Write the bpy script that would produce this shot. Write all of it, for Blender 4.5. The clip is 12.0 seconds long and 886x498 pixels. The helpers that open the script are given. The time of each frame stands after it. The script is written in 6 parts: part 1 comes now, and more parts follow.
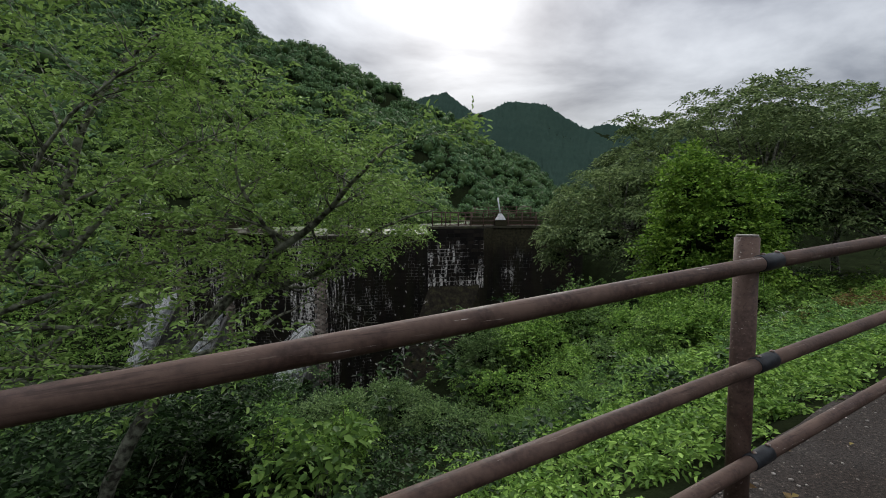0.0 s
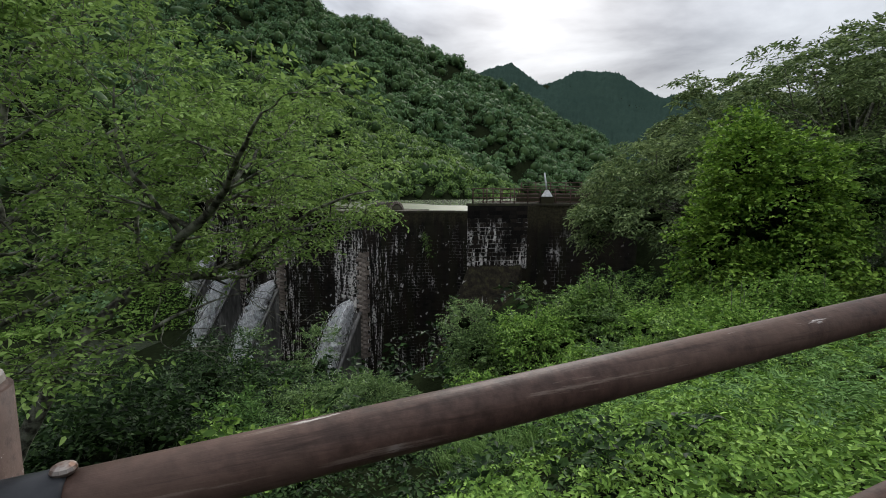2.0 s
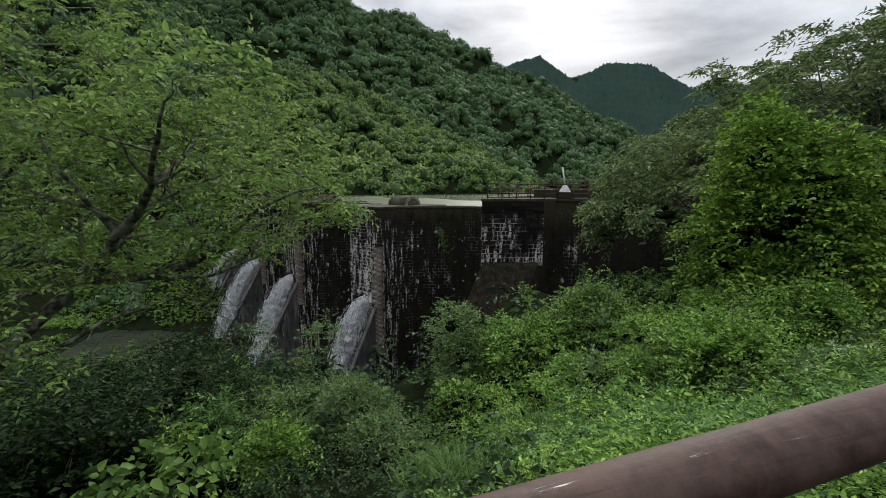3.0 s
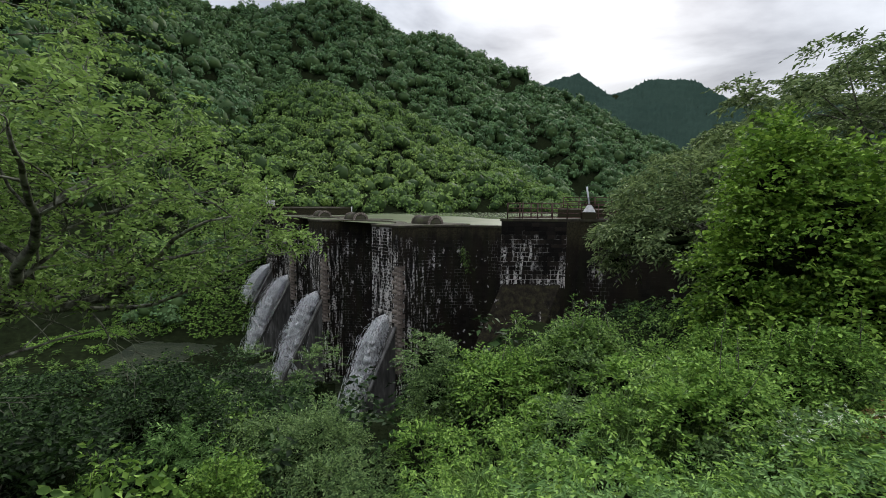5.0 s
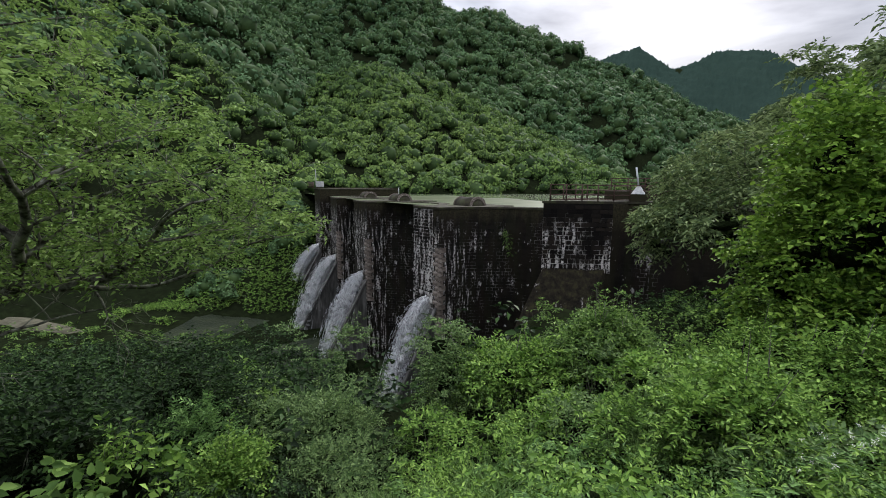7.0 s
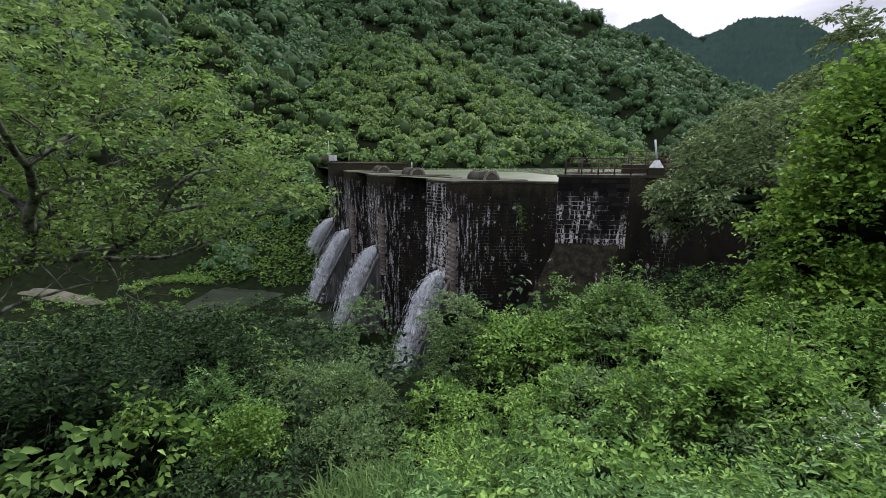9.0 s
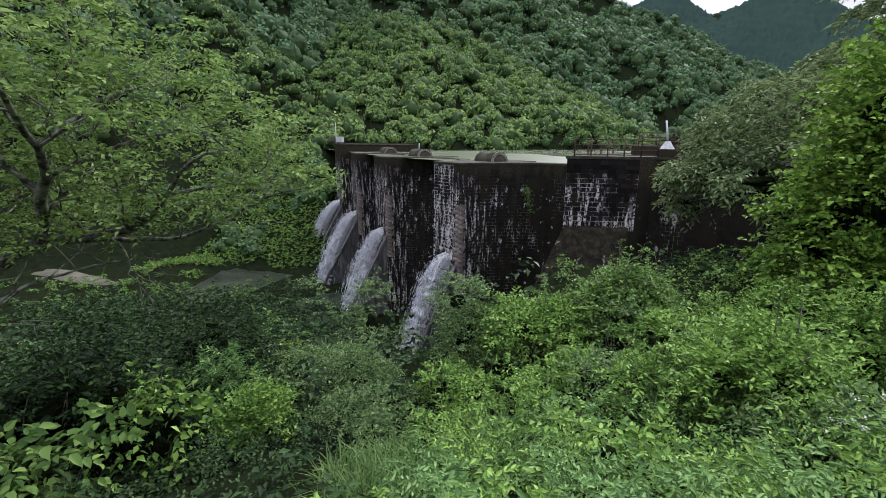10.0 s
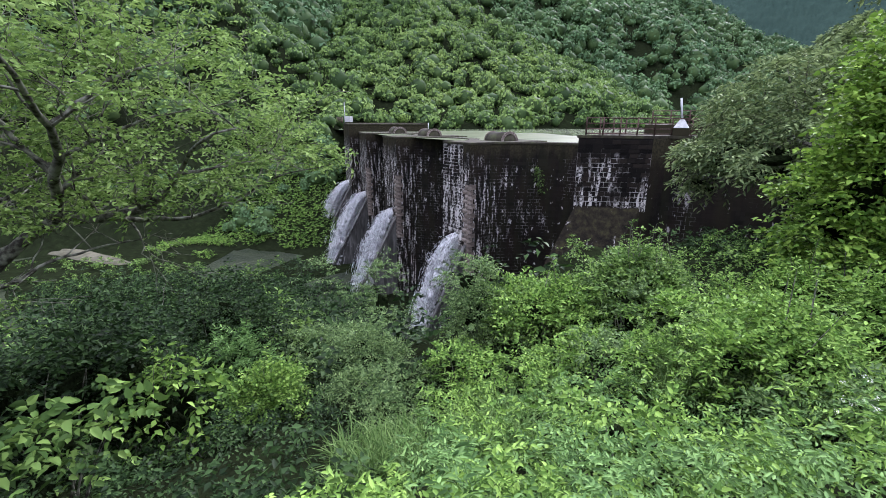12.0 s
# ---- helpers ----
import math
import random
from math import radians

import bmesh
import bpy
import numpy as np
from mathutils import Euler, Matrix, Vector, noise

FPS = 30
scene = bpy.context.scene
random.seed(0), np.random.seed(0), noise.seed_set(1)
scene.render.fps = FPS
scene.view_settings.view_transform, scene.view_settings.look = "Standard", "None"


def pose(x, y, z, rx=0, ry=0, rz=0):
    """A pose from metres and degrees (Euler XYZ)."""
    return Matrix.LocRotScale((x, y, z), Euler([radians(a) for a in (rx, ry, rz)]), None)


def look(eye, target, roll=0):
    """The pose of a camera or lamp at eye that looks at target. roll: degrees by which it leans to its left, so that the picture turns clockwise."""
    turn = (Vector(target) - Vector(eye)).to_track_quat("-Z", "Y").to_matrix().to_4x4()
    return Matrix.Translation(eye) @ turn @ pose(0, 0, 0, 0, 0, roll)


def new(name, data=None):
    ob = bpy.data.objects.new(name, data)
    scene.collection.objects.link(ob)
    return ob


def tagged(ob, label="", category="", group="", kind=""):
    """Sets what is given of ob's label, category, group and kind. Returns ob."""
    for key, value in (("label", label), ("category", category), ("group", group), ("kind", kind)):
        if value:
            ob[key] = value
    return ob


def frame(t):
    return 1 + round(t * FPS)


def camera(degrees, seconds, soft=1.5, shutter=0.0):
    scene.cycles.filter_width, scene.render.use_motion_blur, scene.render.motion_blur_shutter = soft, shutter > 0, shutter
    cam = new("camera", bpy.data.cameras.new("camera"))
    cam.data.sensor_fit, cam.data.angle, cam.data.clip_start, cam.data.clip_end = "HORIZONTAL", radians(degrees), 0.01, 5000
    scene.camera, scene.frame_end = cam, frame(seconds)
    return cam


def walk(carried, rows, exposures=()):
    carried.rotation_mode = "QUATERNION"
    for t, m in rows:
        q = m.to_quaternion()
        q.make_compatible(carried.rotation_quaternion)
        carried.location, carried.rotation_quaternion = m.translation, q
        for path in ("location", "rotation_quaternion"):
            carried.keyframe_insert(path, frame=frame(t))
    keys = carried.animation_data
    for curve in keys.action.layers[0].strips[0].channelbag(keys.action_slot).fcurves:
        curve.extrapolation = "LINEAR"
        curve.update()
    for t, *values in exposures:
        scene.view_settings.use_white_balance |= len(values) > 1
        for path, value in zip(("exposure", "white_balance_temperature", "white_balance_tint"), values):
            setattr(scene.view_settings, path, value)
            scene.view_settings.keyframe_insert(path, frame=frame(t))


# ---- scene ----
cam = camera(87.4, 12.0, soft=0.95)
METRES, EYE, TILT, LEAN, TURN = 6.3, 1.2, -3.8, 0.0, 0.0
ROWS = [
    (0.0, 0.0, 0.0, 0.0, 0.0, 0.0, 0.0),
    (0.5, 0.0792, 0.063, 0.0101, 1.66, -0.69, -0.16),
    (1.0, 0.1518, 0.12, 0.0148, 3.68, -1.37, -0.35),
    (1.5, 0.2173, 0.1904, 0.0263, 5.72, -2.22, -0.57),
    (2.0, 0.287, 0.2526, 0.0345, 7.69, -3.1, -0.75),
    (2.5, 0.3497, 0.3197, 0.0421, 9.42, -3.7, -0.93),
    (3.0, 0.4268, 0.3725, 0.0478, 10.89, -3.79, -1.08),
    (5.0, 0.6246, 0.5331, 0.0865, 15.41, -1.79, -1.63),
    (5.5, 0.6679, 0.5618, 0.0923, 16.85, -2.25, -1.72),
    (6.0, 0.6974, 0.5891, 0.0949, 18.64, -3.19, -1.9),
    (6.5, 0.7092, 0.6114, 0.0972, 20.39, -3.98, -2.01),
    (7.0, 0.7211, 0.6318, 0.0964, 21.51, -4.28, -2.08),
    (9.0, 0.7184, 0.6542, 0.0881, 23.17, -7.44, -2.16),
    (9.5, 0.7172, 0.6538, 0.0875, 23.65, -8.62, -2.17),
    (10.0, 0.7174, 0.6541, 0.0867, 24.07, -9.67, -2.18),
    (10.5, 0.7168, 0.6542, 0.0861, 24.42, -10.57, -2.15),
    (11.0, 0.7164, 0.6548, 0.0854, 24.77, -11.28, -2.13),
    (11.5, 0.716, 0.6549, 0.0851, 24.99, -11.78, -2.1),
    (12.0, 0.7161, 0.655, 0.085, 25.21, -12.1, -2.05),
]
walk(cam, [(t, pose(0, 0, EYE, TILT, LEAN, TURN) @ pose(METRES * x, METRES * y, METRES * z, 90 + pitch, roll, yaw)) for t, x, y, z, yaw, pitch, roll in ROWS],
     exposures=[(0.0, 0.5, 6500, 10), (2.5, 0.65, 6500, 10), (5.5, 0.82, 6450, 11), (7.0, 0.9, 6350, 14), (9.0, 1.08, 6150, 18), (10.5, 1.42, 5950, 22), (12.0, 1.8, 5850, 24)])

# ---- world, sun, exposure ----
SUN_AZ, SUN_EL = 3.0, 30.0
world = bpy.data.worlds.new("overcast_sky")
scene.world = world
world.use_nodes = True
wn, wl = world.node_tree.nodes, world.node_tree.links
wn.clear()
w_out = wn.new("ShaderNodeOutputWorld")
w_bg = wn.new("ShaderNodeBackground")
w_bg.inputs["Strength"].default_value = 0.10
w_sky = wn.new("ShaderNodeTexSky")
w_sky.sky_type, w_sky.sun_disc = "NISHITA", False
w_sky.sun_elevation, w_sky.sun_rotation = radians(SUN_EL), radians(SUN_AZ)
w_tc = wn.new("ShaderNodeTexCoord")
w_sep = wn.new("ShaderNodeSeparateXYZ")
wl.new(w_tc.outputs["Generated"], w_sep.inputs[0])


def wmath(op, a, b=None, clamp=False):
    n = wn.new("ShaderNodeMath")
    n.operation, n.use_clamp = op, clamp
    for i, v in enumerate((a, b)):
        if v is None:
            continue
        if isinstance(v, (int, float)):
            n.inputs[i].default_value = v
        else:
            wl.new(v, n.inputs[i])
    return n.outputs[0]


# cloud deck: the view direction laid onto a flat layer overhead
w_h = wmath("ADD", wmath("MAXIMUM", w_sep.outputs[2], 0.0), 0.12)
w_comb = wn.new("ShaderNodeCombineXYZ")
wl.new(wmath("DIVIDE", w_sep.outputs[0], w_h), w_comb.inputs[0])
wl.new(wmath("DIVIDE", w_sep.outputs[1], w_h), w_comb.inputs[1])
w_no = wn.new("ShaderNodeTexNoise")
w_no.inputs["Scale"].default_value, w_no.inputs["Detail"].default_value = 1.1, 7.0
w_no.inputs["Roughness"].default_value, w_no.inputs["Distortion"].default_value = 0.52, 0.35
wl.new(w_comb.outputs[0], w_no.inputs["Vector"])
w_ramp = wn.new("ShaderNodeValToRGB")
w_ramp.color_ramp.elements[0].position, w_ramp.color_ramp.elements[0].color = 0.36, (1.7, 1.8, 2.05, 1)
w_ramp.color_ramp.elements[1].position, w_ramp.color_ramp.elements[1].color = 0.66, (5.0, 5.2, 5.5, 1)
wl.new(w_no.outputs["Fac"], w_ramp.inputs[0])
# glow of the hidden sun through the deck
sdir = Vector((math.sin(radians(SUN_AZ)) * math.cos(radians(22)), math.cos(radians(SUN_AZ)) * math.cos(radians(22)), math.sin(radians(22))))
w_dot = wn.new("ShaderNodeVectorMath")
w_dot.operation = "DOT_PRODUCT"
w_dot.inputs[1].default_value = sdir
wl.new(w_tc.outputs["Generated"], w_dot.inputs[0])
w_glow = wmath("POWER", wmath("MAXIMUM", w_dot.outputs["Value"], 0.0), 150.0)
w_glow2 = wmath("MULTIPLY", w_glow, wmath("MULTIPLY", w_no.outputs["Fac"], 7.0))
# an overcast sky is brighter overhead than at the horizon
w_grad = wn.new("ShaderNodeVectorMath")
w_grad.operation = "SCALE"
wl.new(w_ramp.outputs[0], w_grad.inputs[0])
wl.new(wmath("ADD", wmath("MULTIPLY", wmath("MAXIMUM", w_sep.outputs[2], 0.0), 3.1), 0.245), w_grad.inputs["Scale"])
w_add = wn.new("ShaderNodeVectorMath")
w_add.operation = "ADD"
wl.new(w_grad.outputs[0], w_add.inputs[0])
w_gc = wn.new("ShaderNodeCombineXYZ")
for i in range(3):
    wl.new(w_glow2, w_gc.inputs[i])
wl.new(w_gc.outputs[0], w_add.inputs[1])
w_mix = wn.new("ShaderNodeMix")
w_mix.data_type = "RGBA"
w_mix.inputs[0].default_value = 0.9
wl.new(w_sky.outputs[0], w_mix.inputs[6])
wl.new(w_add.outputs[0], w_mix.inputs[7])
wl.new(w_mix.outputs[2], w_bg.inputs["Color"])
wl.new(w_bg.outputs[0], w_out.inputs["Surface"])

sun_data = bpy.data.lights.new("sun", "SUN")
sun_data.energy, sun_data.angle, sun_data.color = 1.5, radians(25), (1.0, 0.97, 0.92)
sun = new("sun", sun_data)
sun.matrix_world = look(Vector((math.sin(radians(SUN_AZ)) * 50, math.cos(radians(SUN_AZ)) * 50, 50 * math.tan(radians(SUN_EL)))), (0, 0, 0))

# ---- materials ----


class Mat:
    """A small node-material builder."""

    def __init__(self, name):
        self.m = bpy.data.materials.new(name)
        self.m.use_nodes = True
        self.n, self.l = self.m.node_tree.nodes, self.m.node_tree.links
        self.b = self.n["Principled BSDF"]
        self.out = self.n["Material Output"]
        self.tc = self.n.new("ShaderNodeTexCoord")
        self.b.inputs["Specular IOR Level"].default_value = 0.2

    def set(self, **kw):
        for k, v in kw.items():
            self.b.inputs[k.replace("_", " ")].default_value = v
        return self

    def mapping(self, scale=(1, 1, 1), coord="Object", loc=(0, 0, 0)):
        mp = self.n.new("ShaderNodeMapping")
        mp.inputs["Scale"].default_value = scale
        mp.inputs["Location"].default_value = loc
        self.l.new(self.tc.outputs[coord], mp.inputs["Vector"])
        return mp.outputs[0]

    def noise(self, scale, detail=4.0, rough=0.55, stretch=(1, 1, 1), vec=None, distort=0.0):
        t = self.n.new("ShaderNodeTexNoise")
        t.inputs["Scale"].default_value, t.inputs["Detail"].default_value = scale, detail
        t.inputs["Roughness"].default_value, t.inputs["Distortion"].default_value = rough, distort
        self.l.new(vec if vec is not None else self.mapping(stretch), t.inputs["Vector"])
        return t.outputs["Fac"]

    def ramp(self, fac, stops):
        r = self.n.new("ShaderNodeValToRGB")
        e = r.color_ramp.elements
        while len(e) < len(stops):
            e.new(0.5)
        for el, (p, c) in zip(e, stops):
            el.position = p
            el.color = (c, c, c, 1) if isinstance(c, (int, float)) else (*c, 1)
        self.l.new(fac, r.inputs[0])
        return r.outputs[0]

    def mix(self, fac, a, b, blend="MIX"):
        m = self.n.new("ShaderNodeMix")
        m.data_type, m.blend_type = "RGBA", blend
        for i, v in ((0, fac), (6, a), (7, b)):
            if isinstance(v, (int, float)):
                m.inputs[i].default_value = v if i == 0 else (v, v, v, 1)
            elif isinstance(v, tuple):
                m.inputs[i].default_value = (*v, 1)
            else:
                self.l.new(v, m.inputs[i])
        return m.outputs[2]

    def math(self, op, a, b=0.0, clamp=False):
        m = self.n.new("ShaderNodeMath")
        m.operation, m.use_clamp = op, clamp
        for i, v in enumerate((a, b)):
            if isinstance(v, (int, float)):
                m.inputs[i].default_value = v
            else:
                self.l.new(v, m.inputs[i])
        return m.outputs[0]

    def island(self):
        return self.n.new("ShaderNodeNewGeometry").outputs["Random Per Island"]

    def object_random(self):
        return self.n.new("ShaderNodeObjectInfo").outputs["Random"]

    def color(self, c):
        self.l.new(c, self.b.inputs["Base Color"])
        return self

    def rough(self, r):
        self.l.new(r, self.b.inputs["Roughness"])
        return self

    def bump(self, h, strength=0.4, dist=0.02):
        b = self.n.new("ShaderNodeBump")
        b.inputs["Strength"].default_value, b.inputs["Distance"].default_value = strength, dist
        self.l.new(h, b.inputs["Height"])
        self.l.new(b.outputs[0], self.b.inputs["Normal"])
        return self

    def translucent(self, c, amount):
        t = self.n.new("ShaderNodeBsdfTranslucent")
        if isinstance(c, tuple):
            t.inputs[0].default_value = (*c, 1)
        else:
            self.l.new(c, t.inputs[0])
        mx = self.n.new("ShaderNodeMixShader")
        mx.inputs[0].default_value = amount
        self.l.new(self.b.outputs[0], mx.inputs[1])
        self.l.new(t.outputs[0], mx.inputs[2])
        self.l.new(mx.outputs[0], self.out.inputs["Surface"])
        return self


def leaf_mat(name, dark, mid, light, rough=0.55, patch=0.6, trans=0.22, spec=0.08):
    """Waxy leaves: each leaf has its own tone, whole patches lean to dark or light."""
    m = Mat(name)
    deep = tuple(0.28 * q for q in dark)
    pale = tuple(1.25 * q for q in light)
    c = m.ramp(m.island(), [(0.0, deep), (0.28, dark), (0.52, mid), (0.84, light), (1.0, pale)])
    p = m.ramp(m.noise(patch, 3), [(0.3, dark), (0.52, mid), (0.72, light)])
    c = m.mix(0.28, c, p)
    m.color(c).set(Roughness=rough)
    m.b.inputs["Specular IOR Level"].default_value = spec
    m.translucent(m.mix(0.4, c, mid), trans)
    return m.m


M_CHERRY = leaf_mat("cherry_leaf", (0.088, 0.16, 0.036), (0.20, 0.315, 0.078), (0.32, 0.45, 0.135), patch=0.5, trans=0.34)
M_SHRUB = leaf_mat("shrub_leaf", (0.04, 0.085, 0.021), (0.12, 0.215, 0.05), (0.24, 0.37, 0.09), patch=0.5)
M_SHRUB_GREY = leaf_mat("grey_green_leaf", (0.05, 0.095, 0.034), (0.14, 0.225, 0.078), (0.26, 0.37, 0.135), patch=0.5)
# shrub leaf darkened: shade under overhanging trees is put into the colour
M_SHRUB_SHADED = leaf_mat("shade_toned_shrub_leaf", (0.009, 0.02, 0.007), (0.024, 0.05, 0.016), (0.062, 0.115, 0.034), patch=0.5, trans=0.1)
M_WEED = leaf_mat("weed_leaf", (0.058, 0.125, 0.024), (0.165, 0.30, 0.056), (0.32, 0.49, 0.105), patch=0.45)
M_FERN = leaf_mat("pinnate_leaf", (0.055, 0.12, 0.036), (0.14, 0.26, 0.075), (0.25, 0.41, 0.13), patch=0.6)
M_VINE = leaf_mat("vine_leaf", (0.05, 0.11, 0.018), (0.16, 0.29, 0.042), (0.31, 0.46, 0.08), patch=0.5, trans=0.26)
M_TREE = leaf_mat("broad_tree_leaf", (0.052, 0.088, 0.036), (0.16, 0.225, 0.09), (0.30, 0.38, 0.16), patch=0.3, trans=0.26)
M_GRASS = leaf_mat("grass_blade", (0.07, 0.13, 0.035), (0.13, 0.23, 0.06), (0.22, 0.32, 0.11), patch=0.6)
M_DRY = leaf_mat("dry_leaf", (0.10, 0.06, 0.025), (0.17, 0.11, 0.04), (0.24, 0.19, 0.06), patch=0.8, trans=0.15)


def forest_mat(name, dark, mid, light, scale, mottle=0.6, spec=0.1):
    """Leaf clumps of far crowns: tone by clump, by tree and by stand."""
    m = Mat(name)
    c = m.ramp(m.island(), [(0.0, tuple(0.6 * q for q in dark)), (0.35, dark), (0.65, mid), (1.0, light)])
    p = m.ramp(m.noise(scale, 3), [(0.3, dark), (0.5, mid), (0.7, light)])
    c = m.mix(0.68, c, p)
    c = m.mix(mottle, c, m.ramp(m.noise(0.22, 2), [(0.35, (0.5, 0.55, 0.6)), (0.5, (0.95, 0.95, 0.95)), (0.65, (1.35, 1.25, 1.1))]), "MULTIPLY")
    m.color(c).set(Roughness=0.7)
    m.b.inputs["Specular IOR Level"].default_value = spec
    return m.m


M_FOREST = forest_mat("forest_crown", (0.09, 0.165, 0.048), (0.165, 0.265, 0.073), (0.25, 0.355, 0.10), 0.02)
# cooler and darker than the spur: haze and dimmer light put into the tone
M_FOREST_BACK = forest_mat("forest_crown_back", (0.075, 0.148, 0.068), (0.115, 0.205, 0.088), (0.16, 0.26, 0.105), 0.012)
# bluish, flattened tone: the haze of distance is mixed into the colour
M_FOREST_HAZE = forest_mat("forest_crown_haze_tint", (0.028, 0.050, 0.040), (0.033, 0.057, 0.045), (0.038, 0.064, 0.050), 0.006, 0.15, 0.0)
# darker green core: the shade within and between crowns is coloured in
M_FOREST_SHADE = forest_mat("forest_core_shade", (0.035, 0.068, 0.022), (0.052, 0.092, 0.031), (0.07, 0.115, 0.038), 0.02)

# near-black tone for added lumps that stand in for shade inside foliage
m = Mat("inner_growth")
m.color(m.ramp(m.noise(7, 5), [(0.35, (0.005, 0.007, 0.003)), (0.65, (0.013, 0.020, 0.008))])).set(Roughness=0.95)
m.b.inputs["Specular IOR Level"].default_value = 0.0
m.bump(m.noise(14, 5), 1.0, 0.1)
M_SHADE_CORE = m.m

m = Mat("bark")
m.color(m.mix(m.ramp(m.noise(9, 5), [(0.4, 0.0), (0.62, 1.0)]), (0.034, 0.031, 0.024), (0.21, 0.215, 0.165))).set(Roughness=0.9)
m.bump(m.noise(30, 5, stretch=(1, 1, 0.3)), 0.6, 0.02)
M_BARK = m.m

# soil kept near black, its colour also carrying the shade between plants
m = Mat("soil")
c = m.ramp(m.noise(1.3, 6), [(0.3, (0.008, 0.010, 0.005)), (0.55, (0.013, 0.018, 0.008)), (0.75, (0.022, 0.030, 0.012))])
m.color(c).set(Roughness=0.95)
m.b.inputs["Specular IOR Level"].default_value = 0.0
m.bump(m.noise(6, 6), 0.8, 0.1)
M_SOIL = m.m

m = Mat("asphalt")
base = m.ramp(m.noise(70, 5, 0.75), [(0.38, 0.010), (0.52, 0.026), (0.62, 0.05), (0.70, 0.22)])
blot = m.ramp(m.noise(2.3, 6), [(0.35, (0.95, 0.68, 0.52)), (0.6, (1.25, 1.0, 0.85)), (0.8, (2.1, 1.85, 1.6))])
m.color(m.mix(1.0, base, blot, "MULTIPLY")).set(Roughness=0.85)
m.bump(m.noise(80, 5, 0.7), 0.9, 0.012)
M_ASPHALT = m.m

m = Mat("painted_rail_brown")
turned = m.n.new("ShaderNodeMapping")
turned.inputs["Rotation"].default_value = (0, 0, radians(-29.4))
m.l.new(m.tc.outputs["Object"], turned.inputs[0])
longways = m.n.new("ShaderNodeMapping")
longways.inputs["Scale"].default_value = (0.5, 9.0, 9.0)
m.l.new(turned.outputs[0], longways.inputs[0])
grainy = m.noise(7.0, 6, 0.7, vec=longways.outputs[0])
wear = m.noise(5.0, 6, distort=0.6)
fine = m.noise(60, 5)
c = m.mix(m.ramp(fine, [(0.35, 0.0), (0.7, 1.0)]), (0.040, 0.0235, 0.0175), (0.085, 0.050, 0.039))
c = m.mix(m.ramp(wear, [(0.42, 0.0), (0.66, 0.8)]), c, (0.122, 0.080, 0.062))
c = m.mix(m.ramp(grainy, [(0.30, 0.75), (0.45, 0.0)]), c, (0.022, 0.013, 0.010))
c = m.mix(m.ramp(grainy, [(0.60, 0.0), (0.66, 0.55)]), c, (0.20, 0.155, 0.125))
scr = m.math("MULTIPLY", m.ramp(grainy, [(0.63, 0.0), (0.65, 1.0)]), m.ramp(m.noise(4.0, 3), [(0.53, 0.0), (0.58, 1.0)]))
c = m.mix(scr, c, (0.58, 0.54, 0.50))
m.color(c)
m.rough(m.ramp(wear, [(0.3, 0.5), (0.7, 0.8)]))
m.bump(m.mix(0.5, fine, grainy), 0.5, 0.004)
M_RAIL = m.m

m = Mat("black_sleeve")
m.color(m.ramp(m.noise(25, 5), [(0.35, (0.008, 0.009, 0.011)), (0.7, (0.028, 0.030, 0.034))])).set(Roughness=0.42)
m.bump(m.noise(90, 3), 0.2, 0.002)
M_SLEEVE = m.m

m = Mat("grey_post_cap")
m.color(m.ramp(m.noise(40, 5), [(0.35, (0.16, 0.14, 0.12)), (0.65, (0.36, 0.33, 0.30))])).set(Roughness=0.8)
M_CAP = m.m

m = Mat("bolt_steel")
m.color(m.ramp(m.noise(80, 3), [(0.4, (0.12, 0.07, 0.05)), (0.6, (0.25, 0.22, 0.2))])).set(Roughness=0.5, Metallic=0.6)
M_BOLT = m.m


